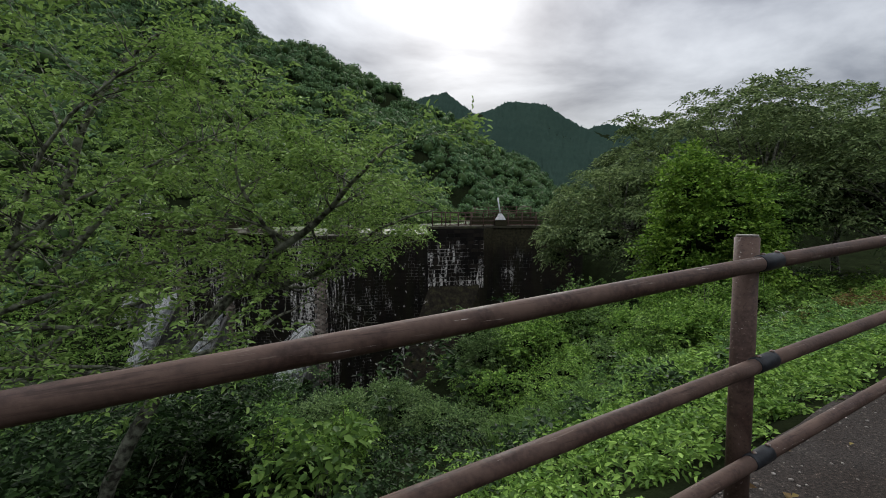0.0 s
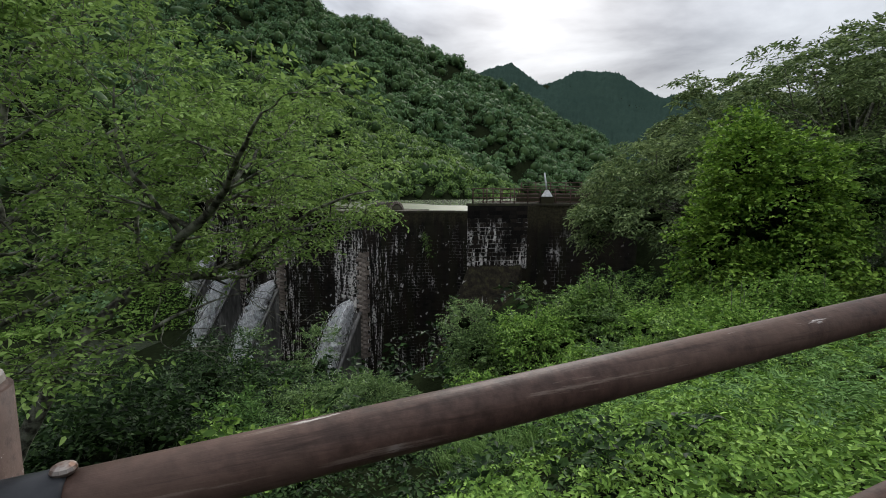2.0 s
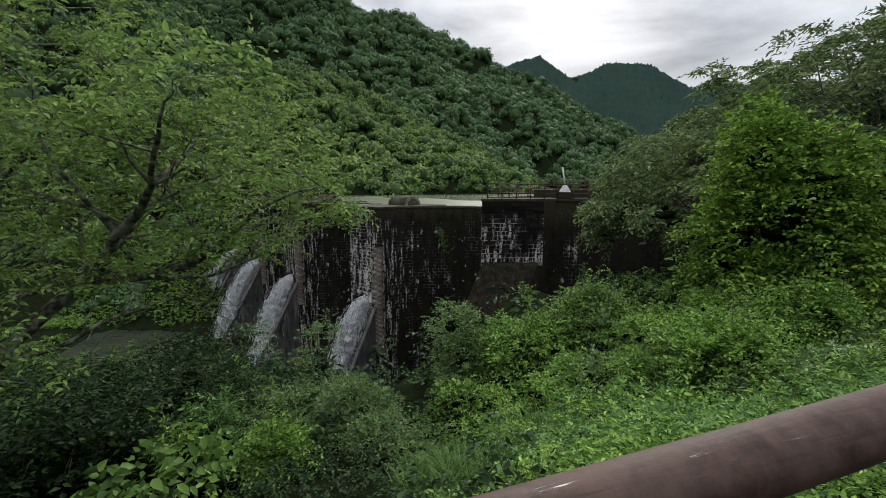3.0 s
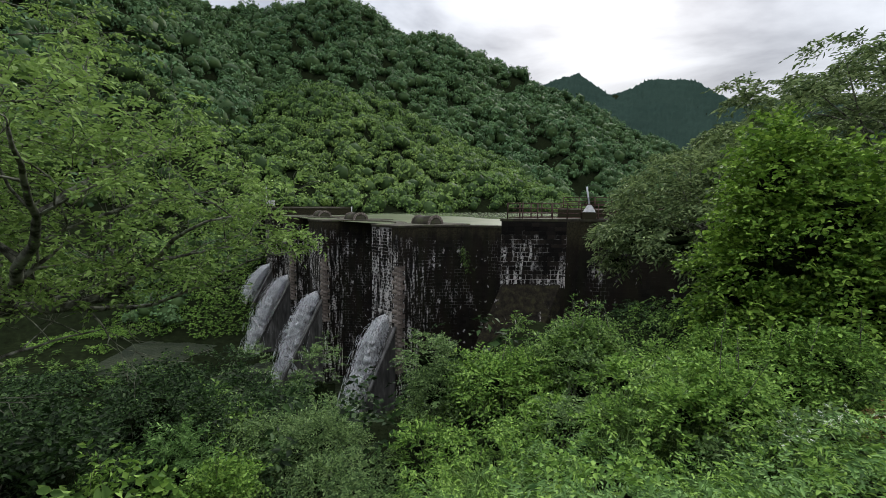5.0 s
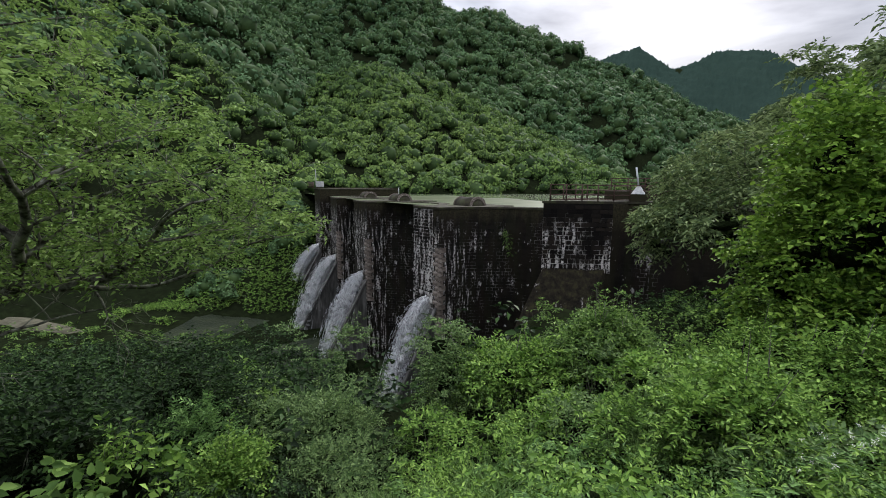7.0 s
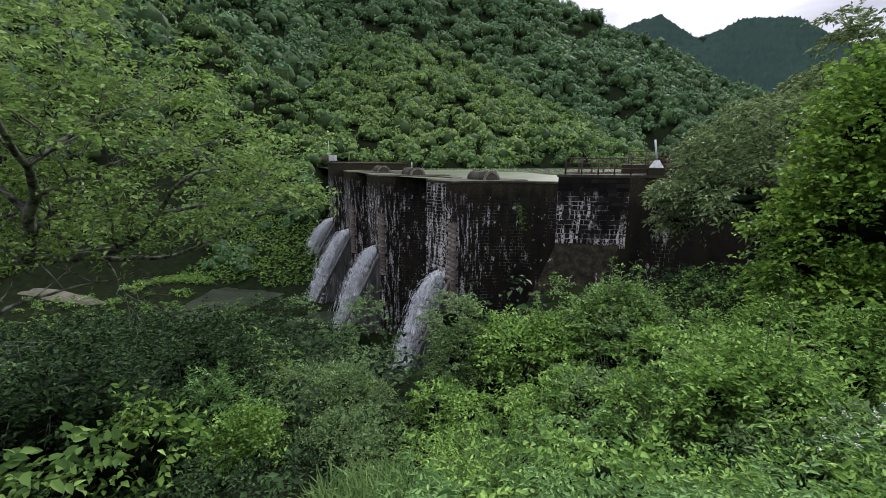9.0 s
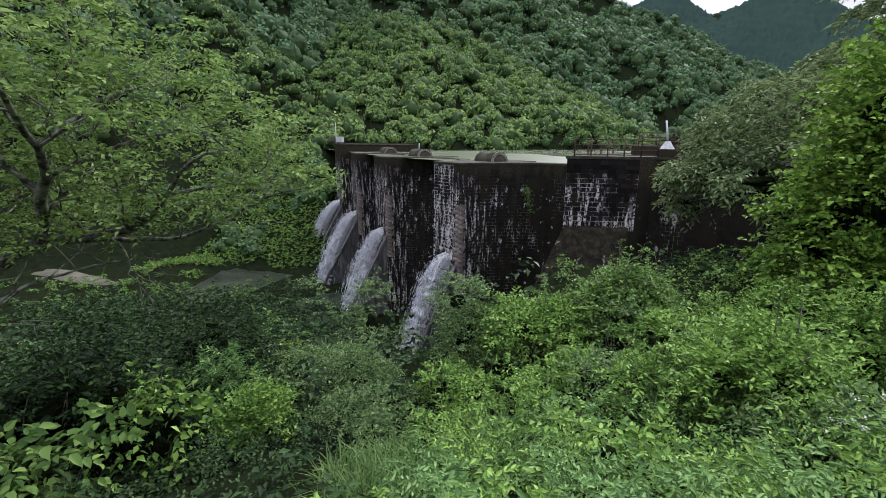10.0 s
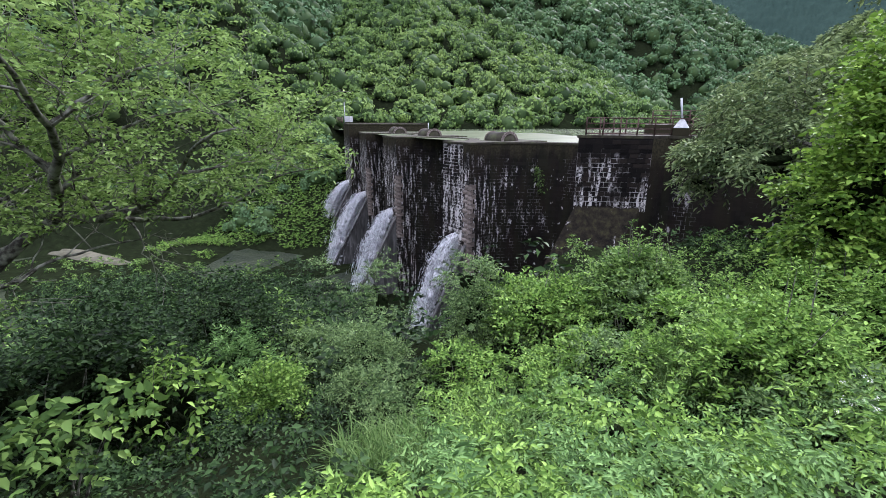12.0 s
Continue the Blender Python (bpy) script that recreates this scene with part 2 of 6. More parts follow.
def masonry_mat(name, stain, pale, moss=0.3):
    """Dark weathered squared-stone masonry: lime bleeding from the joints in upright runs."""
    m = Mat(name)
    uv = m.n.new("ShaderNodeUVMap").outputs[0]
    br = m.n.new("ShaderNodeTexBrick")
    br.inputs["Scale"].default_value = 1.0
    br.inputs["Brick Width"].default_value, br.inputs["Row Height"].default_value = 0.62, 0.33
    br.inputs["Mortar Size"].default_value, br.inputs["Mortar Smooth"].default_value = 0.018, 0.3
    br.inputs["Color1"].default_value, br.inputs["Color2"].default_value = (0.005, 0.0046, 0.004, 1), (0.014, 0.012, 0.010, 1)
    br.inputs["Mortar"].default_value = (0.006, 0.0055, 0.005, 1)
    # uneven courses
    wob = m.n.new("ShaderNodeVectorMath")
    wob.operation = "ADD"
    nz = m.n.new("ShaderNodeTexNoise")
    nz.inputs["Scale"].default_value = 0.9
    m.l.new(uv, nz.inputs["Vector"])
    sc = m.n.new("ShaderNodeVectorMath")
    sc.operation = "SCALE"
    sc.inputs["Scale"].default_value = 0.10
    m.l.new(nz.outputs["Color"], sc.inputs[0])
    m.l.new(uv, wob.inputs[0])
    m.l.new(sc.outputs[0], wob.inputs[1])
    m.l.new(wob.outputs[0], br.inputs["Vector"])
    mp = m.n.new("ShaderNodeMapping")
    mp.inputs["Scale"].default_value = (1.0, 0.12, 1.0)
    m.l.new(uv, mp.inputs[0])
    run = m.noise(3.4, 6, 0.65, vec=mp.outputs[0])
    mp2 = m.n.new("ShaderNodeMapping")
    mp2.inputs["Scale"].default_value = (1.0, 0.45, 1.0)
    m.l.new(uv, mp2.inputs[0])
    patch = m.noise(0.33, 4, 0.6, vec=mp2.outputs[0])
    joint = br.outputs["Fac"]
    grain = m.noise(5.0, 5, vec=uv)
    # lime shows in separate fields, well below the crest
    sepv = m.n.new("ShaderNodeSeparateXYZ")
    m.l.new(uv, sepv.inputs[0])
    below = m.ramp(m.math("MULTIPLY", m.math("ADD", sepv.outputs[1], m.math("MULTIPLY", m.noise(0.8, 3, vec=uv), 3.0)), -0.1), [(0.0, 0.0), (0.22, 1.0)])
    field = m.math("MULTIPLY", patch, m.ramp(m.noise(0.16, 3, vec=uv), [(0.3, 0.8), (0.7, 1.15)]))
    runm = m.ramp(run, [(0.52, 0.0), (0.56, 1.0)])
    patchm = m.ramp(field, [(0.56 - stain * 0.14, 0.0), (0.62 - stain * 0.14, 1.0)])
    face = m.math("MULTIPLY", runm, patchm)
    chip = m.ramp(grain, [(0.46, 0.0), (0.52, 1.0)])
    jm = m.math("MULTIPLY", m.ramp(joint, [(0.2, 0.0), (0.6, 1.0)]), m.ramp(field, [(0.48 - stain * 0.1, 0.0), (0.56 - stain * 0.1, 1.0)]))
    jm = m.math("MULTIPLY", jm, m.ramp(run, [(0.46, 0.0), (0.52, 1.0)]))
    speck = m.math("MULTIPLY", m.ramp(m.noise(2.6, 3, vec=mp2.outputs[0]), [(0.66, 0.0), (0.69, 1.0)]), 0.8)
    allm = m.math("MAXIMUM", m.math("MULTIPLY", face, chip), m.math("MULTIPLY", jm, 0.32))
    allm = m.math("MULTIPLY", m.math("MAXIMUM", allm, speck), below)
    dark = m.mix(m.ramp(m.noise(0.5, 5, vec=mp2.outputs[0]), [(0.4, 0.0), (0.7, 1.0)]), br.outputs["Color"], (0.017, 0.012, 0.009))
    # moss under the crest
    sep = m.n.new("ShaderNodeSeparateXYZ")
    m.l.new(uv, sep.inputs[0])
    mossm = m.math("MULTIPLY", m.ramp(m.noise(1.2, 5, vec=mp.outputs[0]), [(0.4, 0.0), (0.62, 1.0)]), moss)
    dark = m.mix(mossm, dark, (0.024, 0.027, 0.011))
    crest = m.math("MULTIPLY", m.ramp(m.math("ADD", m.math("MULTIPLY", sep.outputs[1], 0.25), m.noise(1.6, 4, vec=mp.outputs[0])), [(0.02, 0.0), (0.3, 1.0)]), 0.8)
    dark = m.mix(crest, dark, m.ramp(grain, [(0.35, (0.020, 0.017, 0.010)), (0.65, (0.055, 0.050, 0.026))]))
    c = m.mix(m.math("MULTIPLY", allm, pale), dark, (0.66, 0.63, 0.60))
    m.color(c)
    m.rough(m.ramp(patch, [(0.4, 0.62), (0.6, 0.85)]))
    m.b.inputs["Specular IOR Level"].default_value = 0.1
    h = m.mix(0.5, m.ramp(joint, [(0.0, 1.0), (0.6, 0.0)]), grain)
    m.bump(h, 0.7, 0.05)
    return m.m


m = Mat("squared_block")
pos = m.n.new("ShaderNodeNewGeometry").outputs["Position"]


def pos_noise(scale, stretch, detail=5, rough=0.6):
    mp = m.n.new("ShaderNodeMapping")
    mp.inputs["Scale"].default_value = stretch
    m.l.new(pos, mp.inputs[0])
    return m.noise(scale, detail, rough, vec=mp.outputs[0])


run = pos_noise(3.4, (1, 1, 0.14))
fld = pos_noise(0.42, (1, 1, 0.5), 4)
gr = pos_noise(5.0, (1, 1, 1))
lime = m.math("MULTIPLY", m.ramp(run, [(0.49, 0.0), (0.54, 1.0)]), m.ramp(fld, [(0.44, 0.0), (0.53, 1.0)]))
lime = m.math("MULTIPLY", lime, m.ramp(gr, [(0.44, 0.0), (0.50, 1.0)]))
sp = m.n.new("ShaderNodeSeparateXYZ")
m.l.new(pos, sp.inputs[0])
lime = m.math("MULTIPLY", lime, m.ramp(m.math("MULTIPLY", m.math("ADD", sp.outputs[2], m.math("MULTIPLY", pos_noise(0.8, (1, 1, 1), 3), 1.3)), -0.1), [(0.0, 0.0), (0.07, 1.0)]))
tone = m.ramp(m.object_random(), [(0.0, (0.005, 0.0045, 0.004)), (0.7, (0.013, 0.011, 0.009)), (1.0, (0.024, 0.019, 0.015))])
m.color(m.mix(m.math("MULTIPLY", lime, 0.92), tone, (0.62, 0.59, 0.56))).set(Roughness=0.8)
m.b.inputs["Specular IOR Level"].default_value = 0.1
m.bump(gr, 0.6, 0.03)
M_BLOCK = m.m

m = Mat("lime_mortar")
pos = m.n.new("ShaderNodeNewGeometry").outputs["Position"]
fld = pos_noise(0.42, (1, 1, 0.5), 4)
run = pos_noise(2.2, (1, 1, 0.3))
lime = m.math("MULTIPLY", m.ramp(fld, [(0.40, 0.0), (0.48, 1.0)]), m.ramp(run, [(0.42, 0.0), (0.52, 1.0)]))
sp = m.n.new("ShaderNodeSeparateXYZ")
m.l.new(pos, sp.inputs[0])
lime = m.math("MULTIPLY", lime, m.ramp(m.math("MULTIPLY", m.math("ADD", sp.outputs[2], m.math("MULTIPLY", pos_noise(0.8, (1, 1, 1), 3), 1.3)), -0.1), [(0.0, 0.0), (0.07, 1.0)]))
m.color(m.mix(lime, (0.010, 0.009, 0.008), (0.62, 0.59, 0.55))).set(Roughness=0.9)
m.bump(run, 0.4, 0.02)
M_MORTAR = m.m

M_STONE = masonry_mat("dark_masonry", 0.2, 0.9)
# the same dark masonry with hardly any lime on it
M_STONE_DARK = masonry_mat("sparse_lime_masonry", -0.7, 0.5)
M_STONE_PALE = masonry_mat("lime_streaked_masonry", 1.0, 0.95, 0.15)

m = Mat("lime_quoin_stone")
c = m.ramp(m.noise(1.6, 6), [(0.3, (0.05, 0.042, 0.036)), (0.5, (0.22, 0.18, 0.15)), (0.7, (0.42, 0.37, 0.33))])
c = m.mix(m.ramp(m.object_random(), [(0.2, 0.0), (0.8, 0.6)]), c, (0.10, 0.08, 0.065))
m.color(c).set(Roughness=0.85)
m.bump(m.noise(9, 5), 0.5, 0.02)
M_QUOIN = m.m

m = Mat("mossy_coping")
c = m.ramp(m.noise(1.4, 6), [(0.3, (0.02, 0.017, 0.013)), (0.5, (0.042, 0.038, 0.025)), (0.68, (0.06, 0.066, 0.03))])
m.color(c).set(Roughness=0.9)
m.bump(m.noise(12, 5), 0.5, 0.03)
M_COPING = m.m

m = Mat("mossy_toe_concrete")
c = m.ramp(m.noise(2.2, 7, 0.7), [(0.35, (0.006, 0.005, 0.004)), (0.5, (0.02, 0.016, 0.010)), (0.66, (0.045, 0.043, 0.018))])
lime = m.math("MULTIPLY", m.ramp(m.noise(3.0, 5, 0.65, stretch=(1, 1, 0.16)), [(0.62, 0.0), (0.66, 1.0)]), m.ramp(m.noise(0.6, 3), [(0.5, 0.0), (0.6, 1.0)]))
m.color(m.mix(lime, c, (0.5, 0.47, 0.44))).set(Roughness=0.9)
m.bump(m.noise(7, 6), 0.7, 0.06)
M_TOE = m.m

m = Mat("wet_ramp_concrete")
c = m.ramp(m.noise(1.0, 6, stretch=(2.5, 2.5, 0.5)), [(0.3, (0.03, 0.03, 0.028)), (0.55, (0.09, 0.088, 0.082)), (0.75, (0.2, 0.195, 0.185))])
m.color(c).set(Roughness=0.4)
m.bump(m.noise(8, 5), 0.4, 0.03)
M_RAMP = m.m

m = Mat("white_water")
st = m.noise(5.0, 7, 0.7, stretch=(1.5, 1.5, 0.45))
m.color(m.ramp(st, [(0.38, (0.34, 0.34, 0.335)), (0.62, (0.86, 0.86, 0.85))])).set(Roughness=0.5)
m.translucent((0.75, 0.77, 0.80), 0.35)
tr = m.n.new("ShaderNodeBsdfTransparent")
mx = m.n.new("ShaderNodeMixShader")
m.l.new(m.ramp(st, [(0.40, 0.75), (0.52, 0.0)]), mx.inputs[0])
m.l.new(m.out.inputs["Surface"].links[0].from_socket, mx.inputs[1])
m.l.new(tr.outputs[0], mx.inputs[2])
m.l.new(mx.outputs[0], m.out.inputs["Surface"])
M_FOAM = m.m

m = Mat("water_strand")
m.color(m.ramp(m.island(), [(0.0, (0.7, 0.72, 0.73)), (1.0, (0.9, 0.9, 0.91))])).set(Roughness=0.35)
m.translucent((0.8, 0.82, 0.84), 0.35)
M_STRAND = m.m

m = Mat("reservoir_water")
far = m.ramp(m.noise(0.03, 3, stretch=(1, 0.4, 1)), [(0.35, (0.10, 0.13, 0.07)), (0.6, (0.22, 0.26, 0.15))])
m.color(far).set(Roughness=0.12)
m.b.inputs["Specular IOR Level"].default_value = 0.5
m.bump(m.noise(1.5, 3, stretch=(1, 3, 1)), 0.08, 0.05)
M_LAKE = m.m

m = Mat("algae_film")
c = m.ramp(m.noise(0.22, 6, stretch=(1, 1, 1), distort=0.8), [(0.3, (0.075, 0.095, 0.045)), (0.5, (0.11, 0.13, 0.07)), (0.7, (0.155, 0.17, 0.10))])
m.color(c).set(Roughness=0.35)
m.b.inputs["Specular IOR Level"].default_value = 0.06
M_ALGAE = m.m

m = Mat("river_water")
m.color(m.ramp(m.noise(0.3, 5), [(0.35, (0.010, 0.016, 0.007)), (0.65, (0.034, 0.043, 0.02))])).set(Roughness=0.55)
m.b.inputs["Specular IOR Level"].default_value = 0.12
m.bump(m.noise(1.6, 5), 0.9, 0.25)
M_RIVER = m.m

m = Mat("sandy_gravel")
m.color(m.ramp(m.noise(0.8, 6), [(0.35, (0.075, 0.072, 0.046)), (0.65, (0.15, 0.14, 0.095))])).set(Roughness=0.95)
m.bump(m.noise(8, 4), 0.5, 0.05)
M_SAND = m.m

m = Mat("rusty_brown_paint")
m.color(m.ramp(m.noise(6, 5), [(0.35, (0.055, 0.03, 0.025)), (0.65, (0.12, 0.075, 0.06))])).set(Roughness=0.7)
M_RUST = m.m

m = Mat("galvanised_grey")
m.color(m.ramp(m.noise(8, 4), [(0.35, (0.42, 0.43, 0.44)), (0.65, (0.62, 0.63, 0.64))])).set(Roughness=0.5)
M_GALV = m.m

m = Mat("white_enamel")
m.color(m.ramp(m.noise(5, 4), [(0.35, (0.42, 0.42, 0.41)), (0.65, (0.58, 0.58, 0.57))])).set(Roughness=0.5)
M_WHITE = m.m

m = Mat("small_flower_white")
m.color(m.ramp(m.island(), [(0.0, (0.6, 0.6, 0.52)), (1.0, (0.82, 0.82, 0.78))])).set(Roughness=0.7)
M_FLOWER = m.m

# ---- mesh helpers ----


def mesh_data(name, verts, faces, material, smooth=False, uvs=None):
    """A mesh from an n x 3 array of points and an array of faces that all have the same number of corners, or a list of such arrays."""
    me = bpy.data.meshes.new(name)
    verts = np.asarray(verts, np.float32).reshape(-1, 3)
    groups = [np.asarray(f, np.int32) for f in (faces if isinstance(faces, list) else [faces])]
    groups = [g for g in groups if len(g)]
    me.vertices.add(len(verts))
    me.vertices.foreach_set("co", verts.ravel())
    loops = np.concatenate([g.ravel() for g in groups])
    counts = np.concatenate([np.full(len(g), g.shape[1], np.int32) for g in groups])
    me.loops.add(len(loops))
    me.loops.foreach_set("vertex_index", loops)
    me.polygons.add(len(counts))
    me.polygons.foreach_set("loop_start", np.concatenate([[0], np.cumsum(counts)[:-1]]).astype(np.int32))
    if smooth:
        me.polygons.foreach_set("use_smooth", np.ones(len(counts), bool))
    if uvs is not None:
        layer = me.uv_layers.new(name="UVMap")
        layer.data.foreach_set("uv", np.asarray(uvs, np.float32)[loops].ravel())
    me.update(calc_edges=True)
    if material:
        me.materials.append(material)
    return me


def part_mesh(name, me, parent=None, label=""):
    ob = new(name, me)
    if parent is not None:
        ob.parent = parent
    if label:
        ob["label"] = label
    return ob


def part(name, bm, material, parent=None, label="", smooth=False):
    me = bpy.data.meshes.new(name)
    bm.to_mesh(me)
    bm.free()
    if smooth:
        me.polygons.foreach_set("use_smooth", np.ones(len(me.polygons), bool))
    me.materials.append(material)
    return part_mesh(name, me, parent, label)


def anchor(name, at, turn=0.0):
    ob = new(name)
    ob.empty_display_size = 0.3
    ob.matrix_world = pose(*at, 0, 0, turn)
    return ob


def box_bm(size, at=(0, 0, 0), bevel=0.0, turn=None):
    bm = bmesh.new()
    mt = Matrix.Translation(at) @ (turn or Matrix()) @ Matrix.Diagonal((*size, 1))
    bmesh.ops.create_cube(bm, size=1, matrix=mt)
    if bevel:
        bmesh.ops.bevel(bm, geom=bm.edges[:], offset=bevel, segments=2, affect="EDGES", profile=0.6)
    return bm


def tube(points, radii, sides=6, caps=True):
    """Points and faces of a tapered round bar along a polyline."""
    pts = np.asarray(points, float)
    n = len(pts)
    tang = np.gradient(pts, axis=0)
    tang /= np.linalg.norm(tang, axis=1, keepdims=True) + 1e-9
    ref = np.array([0.0, 0, 1]) if abs(tang[0][2]) < 0.9 else np.array([1.0, 0, 0])
    u = np.cross(tang, ref)
    u /= np.linalg.norm(u, axis=1, keepdims=True) + 1e-9
    v = np.cross(tang, u)
    a = np.linspace(0, 2 * np.pi, sides, endpoint=False)
    r = np.asarray(radii, float).reshape(-1, 1, 1) * np.ones((n, 1, 1))
    ring = pts[:, None] + r * (np.cos(a)[None, :, None] * u[:, None] + np.sin(a)[None, :, None] * v[:, None])
    verts = ring.reshape(-1, 3)
    i, j = np.meshgrid(np.arange(n - 1), np.arange(sides), indexing="ij")
    j2 = (j + 1) % sides
    quads = np.stack([i * sides + j, i * sides + j2, (i + 1) * sides + j2, (i + 1) * sides + j], -1).reshape(-1, 4)
    out = [quads]
    if caps:
        out.append(np.array([np.arange(sides)[::-1], (n - 1) * sides + np.arange(sides)]))
    return verts, out


def join(pieces):
    """Joins (verts, [faces...]) pieces; faces sorted by corner count."""
    vs, fs, base = [], {}, 0
    for v, f in pieces:
        vs.append(v)
        for g in f if isinstance(f, list) else [f]:
            fs.setdefault(g.shape[1], []).append(g + base)
        base += len(v)
    return np.concatenate(vs), [np.concatenate(g) for g in fs.values()]


def unit(a):
    return a / (np.linalg.norm(a, axis=-1, keepdims=True) + 1e-9)


def leaves(pos, way, up, length, width, fold=0.18, oval=False):
    """One folded leaf at each place, four-pointed or oval: (verts, faces)."""
    n = len(pos)
    way = unit(way)
    side = unit(np.cross(way, up))
    nrm = np.cross(side, way)
    L = np.broadcast_to(np.asarray(length, float), (n,))[:, None]
    W = np.broadcast_to(np.asarray(width, float), (n,))[:, None]
    mid = pos + way * L * 0.42
    lift = nrm * W * fold
    if oval:
        lo, hi = pos + way * L * 0.25, pos + way * L * 0.62 - nrm * L * 0.04
        v = np.stack([pos, lo + side * W * 0.46 + lift, hi + side * W * 0.38 + lift, pos + way * L - nrm * L * 0.14, hi - side * W * 0.38 + lift, lo - side * W * 0.46 + lift], 1).reshape(-1, 3)
        k = np.arange(n)[:, None] * 6
        return v, np.concatenate([k + [0, 3, 2, 1], k + [0, 5, 4, 3]])
    v = np.stack([pos, mid + side * W * 0.5 + lift, pos + way * L - nrm * L * 0.12, mid - side * W * 0.5 + lift], 1).reshape(-1, 3)
    k = np.arange(n)[:, None] * 4
    f = np.concatenate([k + [0, 2, 1], k + [0, 3, 2]])
    return v, f


def sprays(rng, origin, way, twig, count, leaf, droop=0.25, slim=0.5, spread=0.8, oval=False, loose=1.6):
    """Twigs with leaves set alternately along them. origin, way: n x 3."""
    n = len(origin)
    way = unit(way)
    t = (np.arange(count) + 0.6) / count
    side0 = unit(np.cross(way, np.array([0, 0, 1.0]) + 0.25 * rng.normal(size=(n, 3))))
    upv = np.cross(side0, way)
    tw = np.broadcast_to(np.asarray(twig, float), (n,))[:, None, None]
    pos = origin[:, None] + way[:, None] * tw * t[None, :, None] - np.array([0, 0, 1.0]) * (tw * droop * (t**2)[None, :, None])
    sgn = np.where(np.arange(count) % 2 == 0, 1.0, -1.0)[None, :, None]
    d = way[:, None] * 0.6 + side0[:, None] * sgn * spread + rng.normal(size=(n, count, 3)) * 0.17 * loose - np.array([0, 0, droop * 0.6])
    u = upv[:, None] + rng.normal(size=(n, count, 3)) * 0.3 * loose
    ln = leaf * rng.uniform(0.65, 1.2, (n, count))
    return leaves(pos.reshape(-1, 3), d.reshape(-1, 3), np.broadcast_to(u, d.shape).reshape(-1, 3), ln.ravel(), ln.ravel() * slim, oval=oval)


def grow(rng, start, way, length, radius, depth, kids, wander=0.22, up=0.12, shrink=0.66, flat=0.0, minr=0.004):
    """A limb with its side limbs: a list of (points, radii, depth left)."""
    steps = 7
    p, d = np.array(start, float), unit(np.array(way, float))
    pts, rad = [p.copy()], [radius]
    for i in range(steps):
        d = unit(d + rng.normal(size=3) * wander * np.array([1, 1, 1 - flat]) + np.array([0, 0, up]))
        p = p + d * length / steps
        pts.append(p.copy())
        rad.append(max(radius * (1 - 0.72 * (i + 1) / steps), minr))
    out = [(np.array(pts), np.array(rad), depth)]
    if depth > 0:
        for k in range(kids):
            i = int(rng.integers(2, steps + 1)) if k else steps
            b = unit(pts[i] - pts[i - 1])
            s = rng.normal(size=3) * np.array([1, 1, 1 - 0.6 * flat])
            s = unit(s - b * (s @ b))
            out += grow(rng, pts[i], b * 0.75 + s * rng.uniform(0.45, 0.95), length * shrink * rng.uniform(0.75, 1.15), max(rad[i] * 0.72, minr), depth - 1, kids, wander, up, shrink, flat, minr)
    return out


def limbs_mesh(name, limbs, material, parent, label="", lo=-1, hi=99):
    pcs = [tube(p, r, 8 if r[0] > 0.04 else 4 if r[0] > 0.012 else 3, caps=False) for p, r, d in limbs if lo <= d <= hi]
    if pcs:
        v, f = join(pcs)
        return part_mesh(name, mesh_data(name, v, f, material, smooth=True), parent, label)


# ---- terrain ----
RAIL_AT, RAIL_WAY = np.array([1.314, 1.897]), np.array([0.8713, 0.4907])
RAIL_OUT = np.array([-RAIL_WAY[1], RAIL_WAY[0]])


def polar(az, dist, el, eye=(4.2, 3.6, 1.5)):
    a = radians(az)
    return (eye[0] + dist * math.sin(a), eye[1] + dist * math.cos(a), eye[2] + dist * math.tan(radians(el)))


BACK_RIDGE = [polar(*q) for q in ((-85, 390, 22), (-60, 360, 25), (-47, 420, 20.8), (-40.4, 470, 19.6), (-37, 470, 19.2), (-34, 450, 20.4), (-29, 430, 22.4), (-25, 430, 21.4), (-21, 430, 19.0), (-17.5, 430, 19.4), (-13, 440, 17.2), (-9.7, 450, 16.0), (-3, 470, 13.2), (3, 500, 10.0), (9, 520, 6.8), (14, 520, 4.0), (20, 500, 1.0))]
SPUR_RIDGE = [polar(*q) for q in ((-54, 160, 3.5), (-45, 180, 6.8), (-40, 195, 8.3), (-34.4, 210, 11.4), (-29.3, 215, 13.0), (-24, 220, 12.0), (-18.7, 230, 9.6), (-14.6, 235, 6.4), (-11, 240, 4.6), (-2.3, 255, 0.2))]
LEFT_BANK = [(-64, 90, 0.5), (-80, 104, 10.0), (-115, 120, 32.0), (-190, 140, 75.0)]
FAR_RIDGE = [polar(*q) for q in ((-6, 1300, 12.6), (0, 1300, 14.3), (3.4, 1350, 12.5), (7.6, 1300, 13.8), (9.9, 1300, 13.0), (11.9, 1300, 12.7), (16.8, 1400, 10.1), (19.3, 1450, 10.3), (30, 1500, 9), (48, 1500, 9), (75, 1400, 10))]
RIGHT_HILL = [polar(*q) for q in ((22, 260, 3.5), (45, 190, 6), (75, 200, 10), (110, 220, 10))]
AXIS_X, AXIS_Y = np.array([-300.0, -50, -39.5, -28.4, -15.4, -6, 2.5, 13, 200]), np.array([290.0, 77, 66.5, 56, 48.0, 47.5, 46.5, 50, 50])


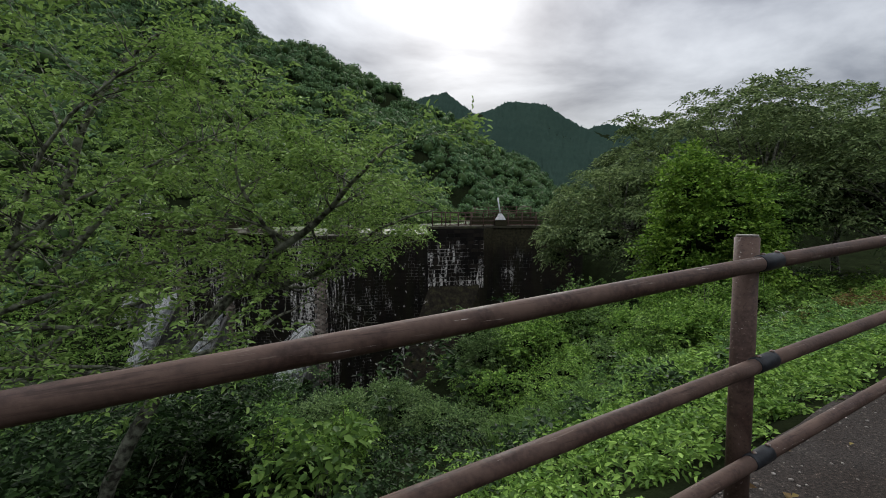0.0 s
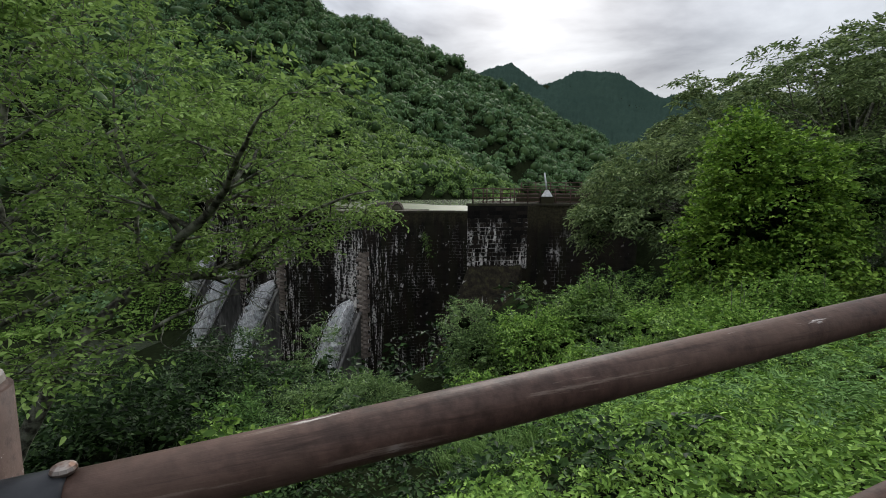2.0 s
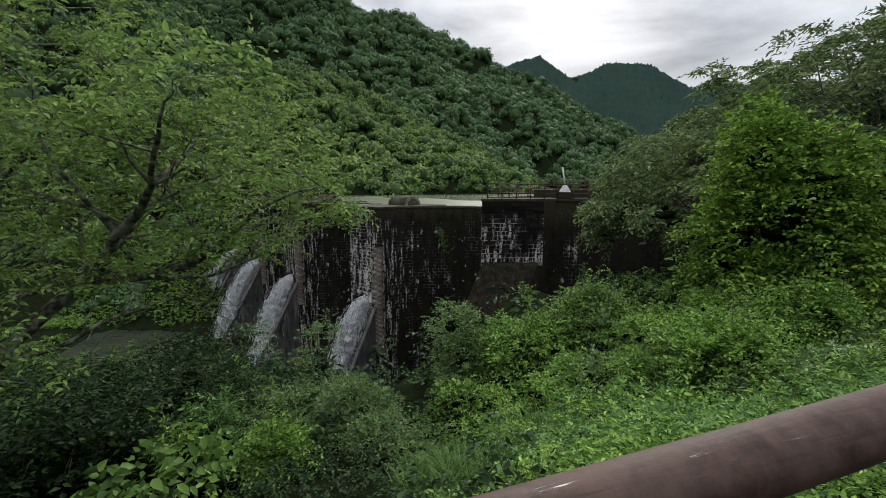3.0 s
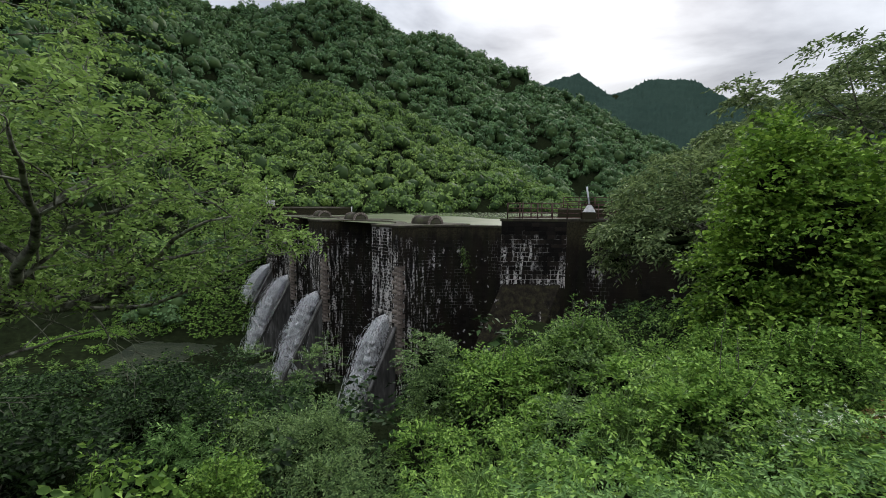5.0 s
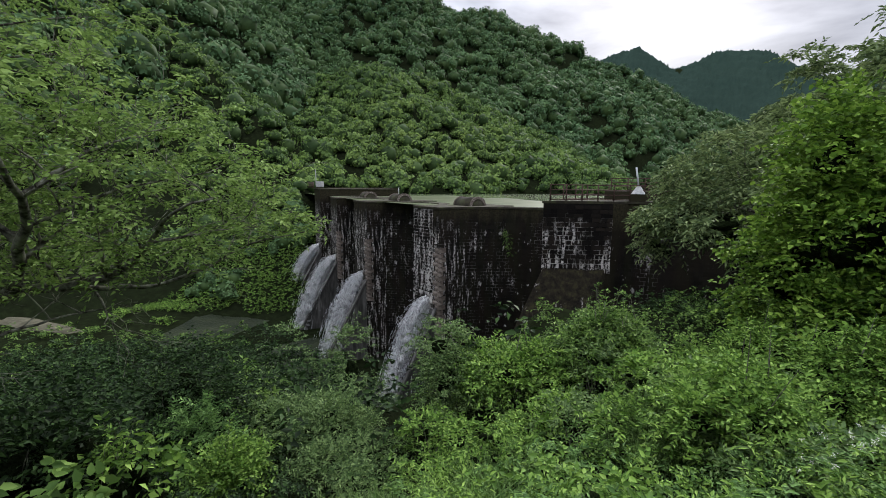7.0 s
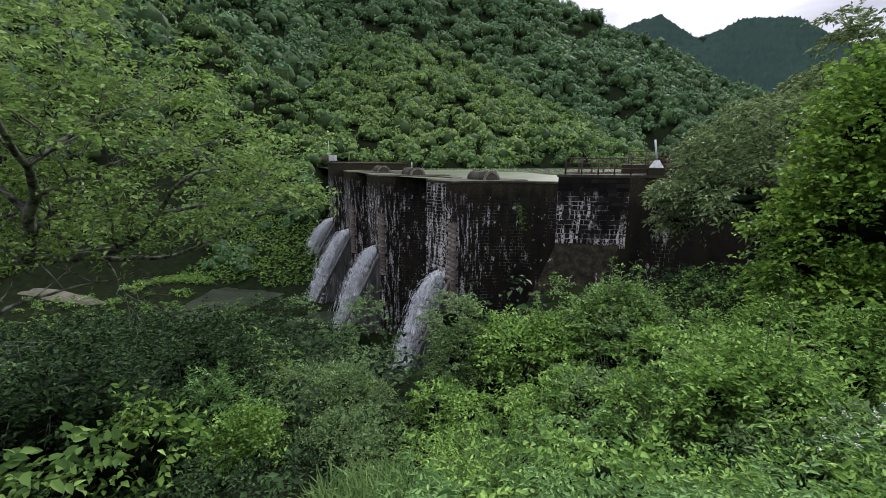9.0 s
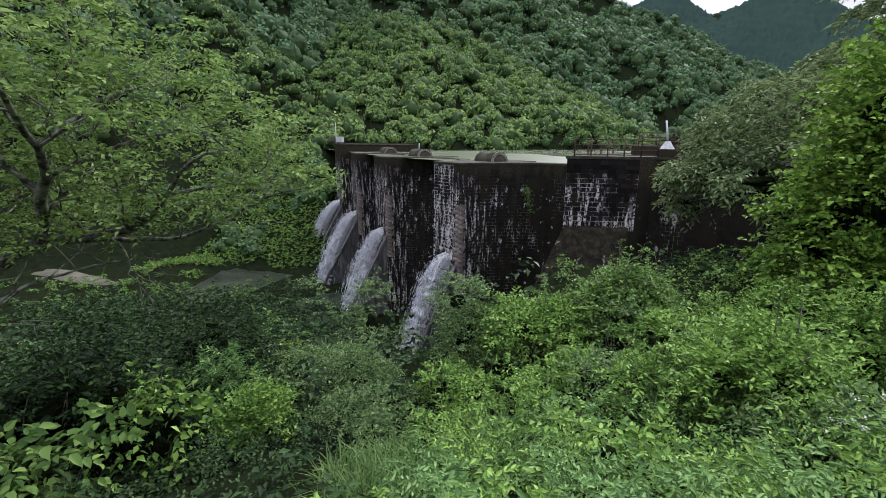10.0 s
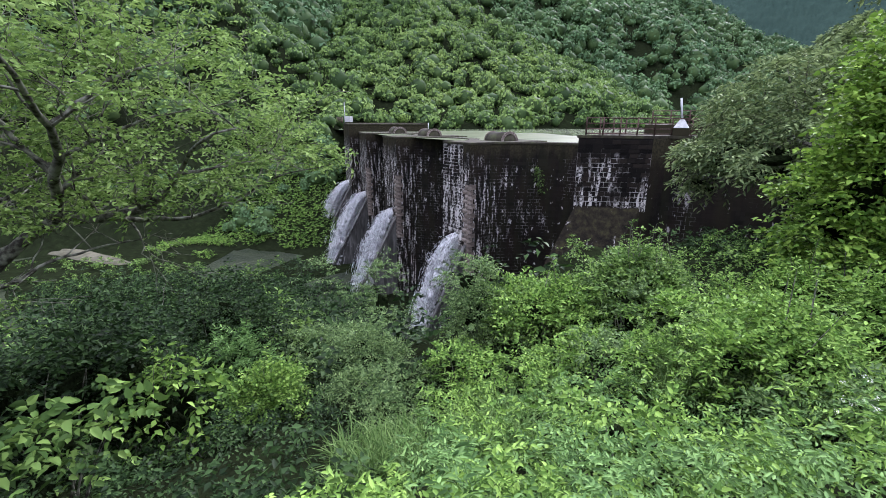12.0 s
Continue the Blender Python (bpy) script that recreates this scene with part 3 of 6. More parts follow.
def ridge_height(x, y, ridge, slope):
    best = np.full(x.shape, -1e4)
    for (x0, y0, z0), (x1, y1, z1) in zip(ridge[:-1], ridge[1:]):
        dx, dy = x1 - x0, y1 - y0
        t = np.clip(((x - x0) * dx + (y - y0) * dy) / (dx * dx + dy * dy), 0, 1)
        dist = np.hypot(x - x0 - t * dx, y - y0 - t * dy)
        best = np.maximum(best, z0 + t * (z1 - z0) - slope * dist)
    return best


def wave(x, y, size, seed):
    """Smooth rolling noise, about -1 to 1."""
    r = np.random.RandomState(seed)
    out = 0
    for k in range(7):
        a, ph = r.uniform(0, 2 * np.pi), r.uniform(0, 2 * np.pi)
        f = r.uniform(0.6, 1.7) * 2 * np.pi / size
        out = out + np.sin((x * math.cos(a) + y * math.sin(a)) * f + ph)
    return out / 3.5


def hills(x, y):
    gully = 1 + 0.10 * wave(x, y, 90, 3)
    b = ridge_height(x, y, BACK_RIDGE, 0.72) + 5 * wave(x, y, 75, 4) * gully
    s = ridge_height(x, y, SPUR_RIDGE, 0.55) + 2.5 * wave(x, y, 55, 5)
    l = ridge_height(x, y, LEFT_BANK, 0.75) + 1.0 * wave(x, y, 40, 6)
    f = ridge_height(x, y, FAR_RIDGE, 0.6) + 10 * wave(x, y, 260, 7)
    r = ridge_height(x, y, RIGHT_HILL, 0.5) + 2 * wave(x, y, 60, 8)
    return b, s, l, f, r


def ground_height(x, y):
    x, y = np.asarray(x, float), np.asarray(y, float)
    s = (x - RAIL_AT[0]) * RAIL_WAY[0] + (y - RAIL_AT[1]) * RAIL_WAY[1]
    d = (x - RAIL_AT[0]) * RAIL_OUT[0] + (y - RAIL_AT[1]) * RAIL_OUT[1]
    z = -0.17 + 0.06 * np.clip(s, -15, 15)
    z = z - 0.6 * np.clip(d - 0.4, 0, 4.6) - 0.5 * np.clip(d - 5, 0, 60) * np.clip((9 - s) / 8, 0, 1.4)
    z = z - 0.9 * np.clip(d - 14, 0, 40) * np.clip((34 - s) / 9, 0, 1)
    z = z + np.clip(d - 1, 0, 1) * 0.25 * wave(x, y, 5, 9) + np.clip(-d - 5, 0, 40) * 0.35
    z = np.maximum(z, -20.5 + 0.8 * wave(x, y, 30, 10))
    lake = (y > np.interp(x, AXIS_X, AXIS_Y) + 1.5) & (x < 9 + (y - 38) * 0.12)
    shore = (y > np.interp(x, AXIS_X, AXIS_Y) + 1.5) & ~lake
    z = np.where(lake, -24.0, z)
    z = np.where(shore, np.clip((x - 9 - (y - 38) * 0.12) * 0.4, 0, 1.5) - 0.7, z)
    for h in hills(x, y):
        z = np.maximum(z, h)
    return z


def build_ground():
    rings = np.concatenate([[0.0], np.geomspace(0.6, 60, 80), np.geomspace(62, 700, 80), np.geomspace(720, 4200, 30)])
    nr, na = len(rings), 220
    az = np.linspace(0, 2 * np.pi, na, endpoint=False)
    rr, aa = np.meshgrid(rings, az, indexing="ij")
    x, y = 3 + rr * np.sin(aa), 3 + rr * np.cos(aa)
    v = np.stack([x, y, ground_height(x, y)], -1).reshape(-1, 3)
    i, j = np.meshgrid(np.arange(nr - 1), np.arange(na), indexing="ij")
    j2 = (j + 1) % na
    q = np.stack([i * na + j, (i + 1) * na + j, (i + 1) * na + j2, i * na + j2], -1).reshape(-1, 4)
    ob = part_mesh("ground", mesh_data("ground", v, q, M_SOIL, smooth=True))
    tagged(ob, "dark overgrown soil of the valley sides and river bank", "ground", kind="structure")


build_ground()


def sheet(name, x0, x1, y0, y1, z, material, label, category):
    v = np.array([(x0, y0, z), (x1, y0, z), (x1, y1, z), (x0, y1, z)], float)
    ob = part_mesh(name, mesh_data(name, v, np.array([[0, 1, 2, 3]]), material))
    return tagged(ob, label, category, kind="structure")

# ---- water ----
CREST, LAKE = -0.5, -0.62


def lake_strip(name, x0, x1, reach, z, material, label, ragged=0.0):
    xs = np.linspace(x0, x1, 60)
    near = np.interp(xs, AXIS_X, AXIS_Y) + 2.0
    far = near + reach + ragged * wave(xs, xs * 0, 22, 12)
    v = np.concatenate([np.stack([xs, near, xs * 0 + z], 1), np.stack([xs, far, xs * 0 + z], 1)])
    i = np.arange(59)
    q = np.stack([i, i + 1, i + 61, i + 60], 1)
    ob = part_mesh(name, mesh_data(name, v, q, material))
    return tagged(ob, label, "water", kind="structure")


lake_strip("water", -70, 90, 500, LAKE, M_LAKE, "still dark green reservoir water below wooded hills")
lake_strip("water", -54, 12, 30, LAKE + 0.012, M_ALGAE, "pale green algae film on the water behind the dam", 9.0)
sheet("water", -260, -12, -40, 62, -20.7, M_RIVER, "shallow dark river water below the dam", "river")



def gravel_bar(x, y, long, wide, z):
    """A low mound of river gravel with an uneven shore."""
    a = np.linspace(0, 2 * np.pi, 40, endpoint=False)
    v, rings = [(x, y, z + 0.5)], np.linspace(0.2, 1.0, 6)
    for r in rings:
        ragged = 1 + 0.12 * np.sin(3 * a + 1) + 0.08 * np.sin(7 * a)
        v += list(zip(x + long * r * ragged * np.cos(a), y + wide * r * ragged * np.sin(a), z + 0.5 - 1.1 * r**2 + 0 * a))
    k = np.arange(40)
    fan = np.stack([0 * k, 1 + k, 1 + (k + 1) % 40], 1)
    q = [np.stack([1 + i * 40 + k, 1 + (i + 1) * 40 + k, 1 + (i + 1) * 40 + (k + 1) % 40, 1 + i * 40 + (k + 1) % 40], 1) for i in range(5)]
    ob = part_mesh("ground", mesh_data("ground", np.array(v), [fan, np.concatenate(q)], M_SAND, smooth=True))
    tagged(ob, "pale sandy gravel bar beside the shallow river", "gravel bar", kind="structure")


gravel_bar(-77, 45, 16, 2.6, -20.25)

# ---- the dam ----


def flat(a):
    return np.array([math.cos(radians(a)), math.sin(radians(a))])


class Faces:
    """Collects quads with masonry coordinates in metres."""

    def __init__(self):
        self.v, self.f, self.uv = [], [], []

    def quad(self, a, b, c, d, u0=0.0):
        k = len(self.v)
        a, b, c, d = (np.array(p, float) for p in (a, b, c, d))
        e = b - a
        w = np.linalg.norm(e)
        e = e / (w + 1e-9)
        n = np.cross(e, d - a)
        t = unit(np.cross(n, e))
        self.v += [a, b, c, d]
        self.uv += [(u0 + (p - a) @ e, a[2] + (p - a) @ t) for p in (a, b, c, d)]
        self.f.append([k, k + 1, k + 2, k + 3])

    def mesh(self, name, material):
        return mesh_data(name, np.array(self.v), np.array(self.f), material, uvs=np.array(self.uv))


def p3(p, z):
    return np.array([p[0], p[1], z])


def stone_brick():
    bm = box_bm((1, 1, 1), (0, 0, 0), 0.05)
    me = bpy.data.meshes.new("brick")
    bm.to_mesh(me)
    bm.free()
    me.materials.append(M_QUOIN)
    return me


BRICK = stone_brick()


def place_brick(parent, at, size, turn):
    ob = part_mesh("brick", BRICK, parent)
    ob.matrix_basis = pose(*at, 0, 0, turn) @ Matrix.Diagonal((*size, 1))
    return ob


def buttress(c, ang, top, half=2.1, deep=10.0, outlet=-9.8, foot=-27.0, label="", quoin=None, toe=True):
    """A masonry pier: front face with an outlet, flanks, coping and a sloping toe."""
    a, n = flat(ang), flat(ang - 90)
    c = np.array(c, float)
    thing = anchor("buttress", (*c, foot))
    inv = thing.matrix_world.inverted()

    def at(p, q):
        return c + a * p + n * q

    def add(name, me, lab=""):
        ob = part_mesh(name, me, thing, lab)
        ob.matrix_parent_inverse = inv
        return ob

    w, h = 0.62, 0.95
    body = Faces()
    L, R = -half, half  # R towards +a
    zt, z1, z0 = top - 0.22, outlet + h * 0.5, outlet - h * 0.5
    # front face round the outlet, seen from downstream: +a is on the beholder's left
    body.quad(p3(at(R, 0), z1), p3(at(L, 0), z1), p3(at(L, 0), zt), p3(at(R, 0), zt))
    body.quad(p3(at(R, 0), foot), p3(at(L, 0), foot), p3(at(L, 0), z0), p3(at(R, 0), z0))
    body.quad(p3(at(R, 0), z0), p3(at(w, 0), z0), p3(at(w, 0), z1), p3(at(R, 0), z1))
    body.quad(p3(at(-w, 0), z0), p3(at(L, 0), z0), p3(at(L, 0), z1), p3(at(-w, 0), z1), 2.7)
    for p in (L, R):
        e = [p3(at(p, 0), foot), p3(at(p, deep), foot), p3(at(p, deep), zt), p3(at(p, 0), zt)]
        body.quad(*(e if p == L else [e[1], e[0], e[3], e[2]]), 5.0)
    body.quad(p3(at(L, deep), foot), p3(at(R, deep), foot), p3(at(R, deep), zt), p3(at(L, deep), zt))
    body.quad(p3(at(R, 0), zt), p3(at(L, 0), zt), p3(at(L, deep), zt), p3(at(R, deep), zt))
    # throat of the outlet
    for u0, v0, u1, v1 in ((w, z0, w, z1), (w, z1, -w, z1), (-w, z1, -w, z0), (-w, z0, w, z0)):
        body.quad(p3(at(u0, 0), v0), p3(at(u0, 2), v0), p3(at(u1, 2), v1), p3(at(u1, 0), v1))
    body.quad(p3(at(w, 2), z0), p3(at(-w, 2), z0), p3(at(-w, 2), z1), p3(at(w, 2), z1))
    add("body", body.mesh("body", M_STONE_PALE))
    bm = box_bm((2 * half + 0.16, deep + 0.08, 0.22), (0, 0, 0), 0.04, Matrix.Rotation(radians(ang), 4, "Z"))
    bmesh.ops.translate(bm, verts=bm.verts, vec=p3(at(0, deep / 2 - 0.04), top - 0.11))
    ob = part("coping", bm, M_COPING, thing)
    ob.matrix_parent_inverse = inv
    if toe:
        t = Faces()
        za, zb, out = outlet - 0.7, outlet - 15.0, 8.0
        th = half * 0.8
        t.quad(p3(at(th, 0), za), p3(at(th, -out), zb), p3(at(-th, -out), zb), p3(at(-th, 0), za))
        for sgn in (th, -th):
            e = [p3(at(sgn, 0), foot), p3(at(sgn, -out), foot), p3(at(sgn, -out), zb), p3(at(sgn, 0), za)]
            t.quad(*(e if sgn > 0 else [e[1], e[0], e[3], e[2]]))
        t.quad(p3(at(th, -out), foot), p3(at(-th, -out), foot), p3(at(-th, -out), zb), p3(at(th, -out), zb))
        add("toe", t.mesh("toe", M_RAMP), "grey wet sloping concrete toe")
        for sgn in (th, -th):
            e0, e1 = p3(at(sgn, -0.02), za + 0.2), p3(at(sgn, -out), zb + 0.2)
            vv, ff = tube([e0, e1], [0.22, 0.22], 4)
            ob = add("kerb", mesh_data("kerb", vv, ff, M_RAMP), "pale wet concrete edge kerb")
    if quoin:
        rng = np.random.default_rng(5)
        z, i = quoin[0], 0
        while z < quoin[1]:
            hh = rng.uniform(0.40, 0.52)
            wide, depth = (0.95, 0.55) if i % 2 else (0.62, 0.85)
            p = at(L + wide / 2 - 0.03, depth / 2 - 0.035)
            ob = place_brick(thing, p3(p, z + hh / 2), (wide, depth, hh - 0.03), ang)
            ob.matrix_parent_inverse = inv
            z, i = z + hh, i + 1
    tagged(thing, label or "dark streaked stone buttress of the dam with an outlet", "dam buttress", "buttresses of the dam")
    return thing


def block_mesh():
    bm = box_bm((1, 1, 1), (0, 0, 0), 0.07)
    me = bpy.data.meshes.new("stone")
    bm.to_mesh(me)
    bm.free()
    me.materials.append(M_BLOCK)
    return me


BLOCK = block_mesh()


def stone_facing(parent, a, b, z0, z1, seed, skip=()):
    """Squared stones in courses, a little proud of the wall from a to b."""
    rng = np.random.default_rng(seed)
    a, b = np.array(a, float), np.array(b, float)
    length = np.linalg.norm(b - a)
    e = (b - a) / length
    turn = math.degrees(math.atan2(e[1], e[0]))
    inv = parent.matrix_world.inverted()
    out = np.array([e[1], -e[0]])
    if out[1] > 0:
        out = -out
    bed = Faces()
    q = out * 0.012
    bed.quad(p3(a + q, z0), p3(b + q, z0), p3(b + q, z1), p3(a + q, z1))
    part_mesh("mortar", bed.mesh("mortar", M_MORTAR), parent, "pale lime-stained mortar").matrix_parent_inverse = inv
    z = z0
    while z < z1 - 0.2:
        h = rng.uniform(0.30, 0.38)
        u = -rng.uniform(0, 0.4)
        while u < length:
            w = rng.uniform(0.5, 0.78)
            u0, u1 = max(u, 0.0), min(u + w, length)
            u += w
            if u1 - u0 < 0.15 or any(s0 < u1 and u0 < s1 and t0 < z + h and z < t1 for s0, s1, t0, t1 in skip):
                continue
            p = a + e * (u0 + u1) / 2
            ob = part_mesh("stone", BLOCK, parent)
            ob.matrix_parent_inverse = inv
            ob.matrix_basis = pose(p[0], p[1], z + h / 2, 0, 0, turn) @ Matrix.Diagonal((u1 - u0 - 0.04, rng.uniform(0.06, 0.12), h - 0.04, 1))
        z += h


PIERS = [((-13.6, 45.5), 150.0), ((-26.7, 54.7), 144.0), ((-37.9, 65.1), 138.0), ((-48.6, 75.4), 136.0)]
pier = buttress(*PIERS[0], CREST, quoin=(-15.0, -4.6))
buttress(*PIERS[1], CREST, quoin=(-13.0, -5.5))
buttress(*PIERS[2], CREST, quoin=(-13.0, -6.0))
buttress(*PIERS[3], 0.75, half=3.0, deep=14.0, label="taller stone end pier of the dam beside the far bank")


def arch(p, q, rise, top=CREST, foot=-27.0, thick=1.3):
    """A barrel wall bowed upstream between two piers."""
    p, q = np.array(p, float), np.array(q, float)
    e = q - p
    n = np.array([e[1], -e[0]]) / np.linalg.norm(e)
    if n[1] < 0:
        n = -n
    t = np.linspace(0, 1, 19)
    inner = p + e * t[:, None] + n * (rise * (1 - (2 * t - 1) ** 2))[:, None]
    outer = inner + n * thick
    body = Faces()
    u = 0.0
    for i in range(18):
        a, b = inner[i], inner[i + 1]
        step = np.linalg.norm(b - a)
        body.quad(p3(b, foot), p3(a, foot), p3(a, top - 0.2), p3(b, top - 0.2), -u - step)
        body.quad(p3(outer[i], foot), p3(outer[i + 1], foot), p3(outer[i + 1], top - 0.2), p3(outer[i], top - 0.2), u)
        u += step
    thing = anchor("arch_wall", (*((p + q) / 2), foot))
    ob = part_mesh("body", body.mesh("body", M_STONE), thing)
    ob.matrix_parent_inverse = thing.matrix_world.inverted()
    cop = Faces()
    for i in range(18):
        a, b, c, d = inner[i] - n * 0.08, inner[i + 1] - n * 0.08, outer[i + 1] + n * 0.05, outer[i] + n * 0.05
        cop.quad(p3(b, top - 0.2), p3(a, top - 0.2), p3(a, top - 0.004), p3(b, top - 0.004))
        cop.quad(p3(a, top - 0.004), p3(d, top - 0.004), p3(c, top - 0.004), p3(b, top - 0.004))
        cop.quad(p3(a, top - 0.2), p3(b, top - 0.2), p3(c, top - 0.2), p3(d, top - 0.2))
    ob = part_mesh("coping", cop.mesh("coping", M_COPING), thing, "mossy brown crest coping")
    ob.matrix_parent_inverse = thing.matrix_world.inverted()
    tagged(thing, "black stained masonry arch wall between two buttresses", "dam wall", "arch walls of the dam")


def pier_point(k, p, q):
    (c, ang) = PIERS[k]
    return np.array(c) + flat(ang) * p + flat(ang - 90) * q


stone_facing(pier, pier_point(0, 2.1, 0), pier_point(0, -1.1, 0), -11.0, CREST - 0.22, 91, skip=((1.4, 2.8, -10.4, -9.2),))


arch((2.3, 45.6), pier_point(0, -2.1, 2.5), 3.2)
arch(pier_point(0, 2.1, 2.5), pier_point(1, -2.1, 2.5), 3.4)
arch(pier_point(1, 2.1, 2.5), pier_point(2, -2.1, 2.5), 3.4)
arch(pier_point(2, 2.1, 2.5), pier_point(3, -3.0, 2.5), 3.4)


def siphon_hood(k, q, radius=1.05, length=2.6):
    """A low half-barrel stone hood on a pier's top, lying along the crest."""
    c, ang = PIERS[k]
    at = pier_point(k, 0, q)
    thing = anchor("siphon_hood", (*at, CREST), ang)
    n = 14
    th = np.linspace(0, np.pi, n)
    prof = np.stack([np.cos(th) * radius, np.sin(th) * radius * 0.82], 1)
    v = []
    for x in (-length / 2, length / 2):
        v += [(x, y, z + 0.0) for y, z in prof]
    v = np.array(v)
    i = np.arange(n - 1)
    quads = np.stack([i, i + 1, i + 1 + n, i + n], 1)[:, ::-1]
    ends = np.array([np.arange(n), np.arange(2 * n - 1, n - 1, -1)])
    part_mesh("vault", mesh_data("vault", v, [quads, ends], M_COPING), thing)
    for sx in (-1, 1):
        for j in range(9):
            a0 = np.pi * (j + 0.5) / 9
            ob = part_mesh("voussoir", BRICK, thing)
            ob.matrix_local = pose(sx * (length / 2 + 0.01), math.cos(a0) * radius * 0.9, math.sin(a0) * radius * 0.76, math.degrees(a0) - 90) @ Matrix.Diagonal((0.12, 0.30, 0.26, 1))
    tagged(thing, "low brown half-round stone hood on the crest", "siphon hood", "siphon hoods on the crest")


for k, q in ((0, 5.6), (1, 5.6), (2, 5.6)):
    siphon_hood(k, q)


def right_block():
    """The abutment block beside the nearest arch, with a battered toe."""
    top, foot = 0.5, -20.0
    plan = [(-1.3, 39.4), (3.6, 41.2), (4.6, 42.4), (13.0, 43.0), (13.0, 52.0), (3.0, 47.8)]
    thing = anchor("abutment_block", (3, 43, foot))
    inv = thing.matrix_world.inverted()
    body = Faces()
    u = 0
    for a, b in zip(plan, plan[1:] + plan[:1]):
        body.quad(p3(a, foot), p3(b, foot), p3(b, top - 0.2), p3(a, top - 0.2), u)
        u += math.dist(a, b)
    ob = part_mesh("body", body.mesh("body", M_STONE_DARK), thing)
    ob.matrix_parent_inverse = inv
    bm = bmesh.new()
    cx, cy = np.mean(plan, axis=0)
    ring = [bm.verts.new((x + 0.10 * np.sign(x - cx), y + 0.10 * np.sign(y - cy), top - 0.2)) for x, y in plan]
    f = bm.faces.new(ring)
    up = bmesh.ops.extrude_face_region(bm, geom=[f])
    bmesh.ops.translate(bm, verts=[e for e in up["geom"] if isinstance(e, bmesh.types.BMVert)], vec=(0, 0, 0.2))
    bmesh.ops.recalc_face_normals(bm, faces=bm.faces)
    ob = part("coping", bm, M_COPING, thing, "grey concrete deck edge")
    ob.matrix_parent_inverse = inv
    t = Faces()
    a, b = np.array([-1.15, 39.45]), np.array([3.3, 41.1])
    out = np.array([-0.55, -0.83]) * 7.5
    za, zb = -4.6, -16.0
    t.quad(p3(a + out, zb), p3(b + out, zb), p3(b, za), p3(a, za))
    t.quad(p3(a, foot), p3(a + out, foot), p3(a + out, zb), p3(a, za))
    t.quad(p3(b + out, foot), p3(b, foot), p3(b, za), p3(b + out, zb))
    t.quad(p3(a + out, foot), p3(b + out, foot), p3(b + out, zb), p3(a + out, zb))
    ob = part_mesh("toe", t.mesh("toe", M_TOE), thing, "dark mossy sloping concrete toe")
    ob.matrix_parent_inverse = inv
    stone_facing(thing, (-1.3, 39.4), (3.6, 41.2), -5.0, top - 0.2, 92)
    tagged(thing, "dark stone abutment block with white lime runs", "dam abutment")


right_block()


def far_wall():
    a, b = np.array([-52.0, 84.0]), np.array([-46.0, 103.0])
    w = np.array([-0.95, 0.3]) * 1.2
    body = Faces()
    zt, zf = 0.85, -8.0
    body.quad(p3(a, zf), p3(b, zf), p3(b, zt), p3(a, zt))
    body.quad(p3(b, zf), p3(b + w, zf), p3(b + w, zt), p3(b, zt))
    body.quad(p3(b + w, zf), p3(a + w, zf), p3(a + w, zt), p3(b + w, zt))
    body.quad(p3(a + w, zf), p3(a, zf), p3(a, zt), p3(a + w, zt))
    body.quad(p3(a, zt), p3(b, zt), p3(b + w, zt), p3(a + w, zt))
    ob = part_mesh("retaining_wall", body.mesh("retaining_wall", M_STONE))
    tagged(ob, "long dark masonry wall on the far bank of the reservoir", "retaining wall")


far_wall()


def bar(p, q, r, sides=6):
    return tube([np.array(p, float), np.array(q, float)], [r, r], sides)


def crest_railing(points, height, levels, gap, label, material=M_RUST, r=0.05):
    """Posts and level rails along a line on the dam's deck."""
    thing = anchor("railing", points[0])
    inv = thing.matrix_world.inverted()
    for a, b in zip(points[:-1], points[1:]):
        a, b = np.array(a, float), np.array(b, float)
        n = max(1, round(np.linalg.norm(b - a) / gap))
        for i in range(n + 1):
            p = a + (b - a) * i / n
            v, f = bar(p, p + [0, 0, height], r * 1.15)
            part_mesh("post", mesh_data("post", v, f, material), thing).matrix_parent_inverse = inv
        for z in levels:
            v, f = bar(a + [0, 0, z], b + [0, 0, z], r * 0.8)
            part_mesh("rail", mesh_data("rail", v, f, material), thing).matrix_parent_inverse = inv
    tagged(thing, label, "railing")


crest_railing([(-0.9, 39.9, 0.5), (3.6, 41.45, 0.5), (4.7, 42.7, 0.5), (12.5, 43.3, 0.5)], 1.25, (0.1, 0.45, 0.82, 1.2), 1.35, "rusty brown steel railing on the abutment deck")
crest_railing([(-0.9, 39.9, 0.5), (3.0, 47.2, 0.5)], 1.25, (0.1, 0.45, 0.82, 1.2), 1.6, "rusty brown steel railing along the deck's water side")
crest_railing([(3.2, 46.5, 1.25), (8.5, 45.0, 1.25)], 1.1, (0.35, 0.7, 1.05), 1.4, "brown steel railing on the raised gate platform")
crest_railing([(-52.6, 78.0, 0.75), (-48.0, 73.6, 0.75)], 1.1, (0.4, 0.75, 1.08), 1.2, "weathered steel railing on the end pier", M_RUST)


def platform():
    bm = box_bm((6.5, 3.0, 0.75), (6.0, 46.6, 0.876), 0.04)
    ob = part("gate_platform", bm, M_STONE)
    tagged(ob, "low dark stone platform on the abutment deck", "platform")


platform()


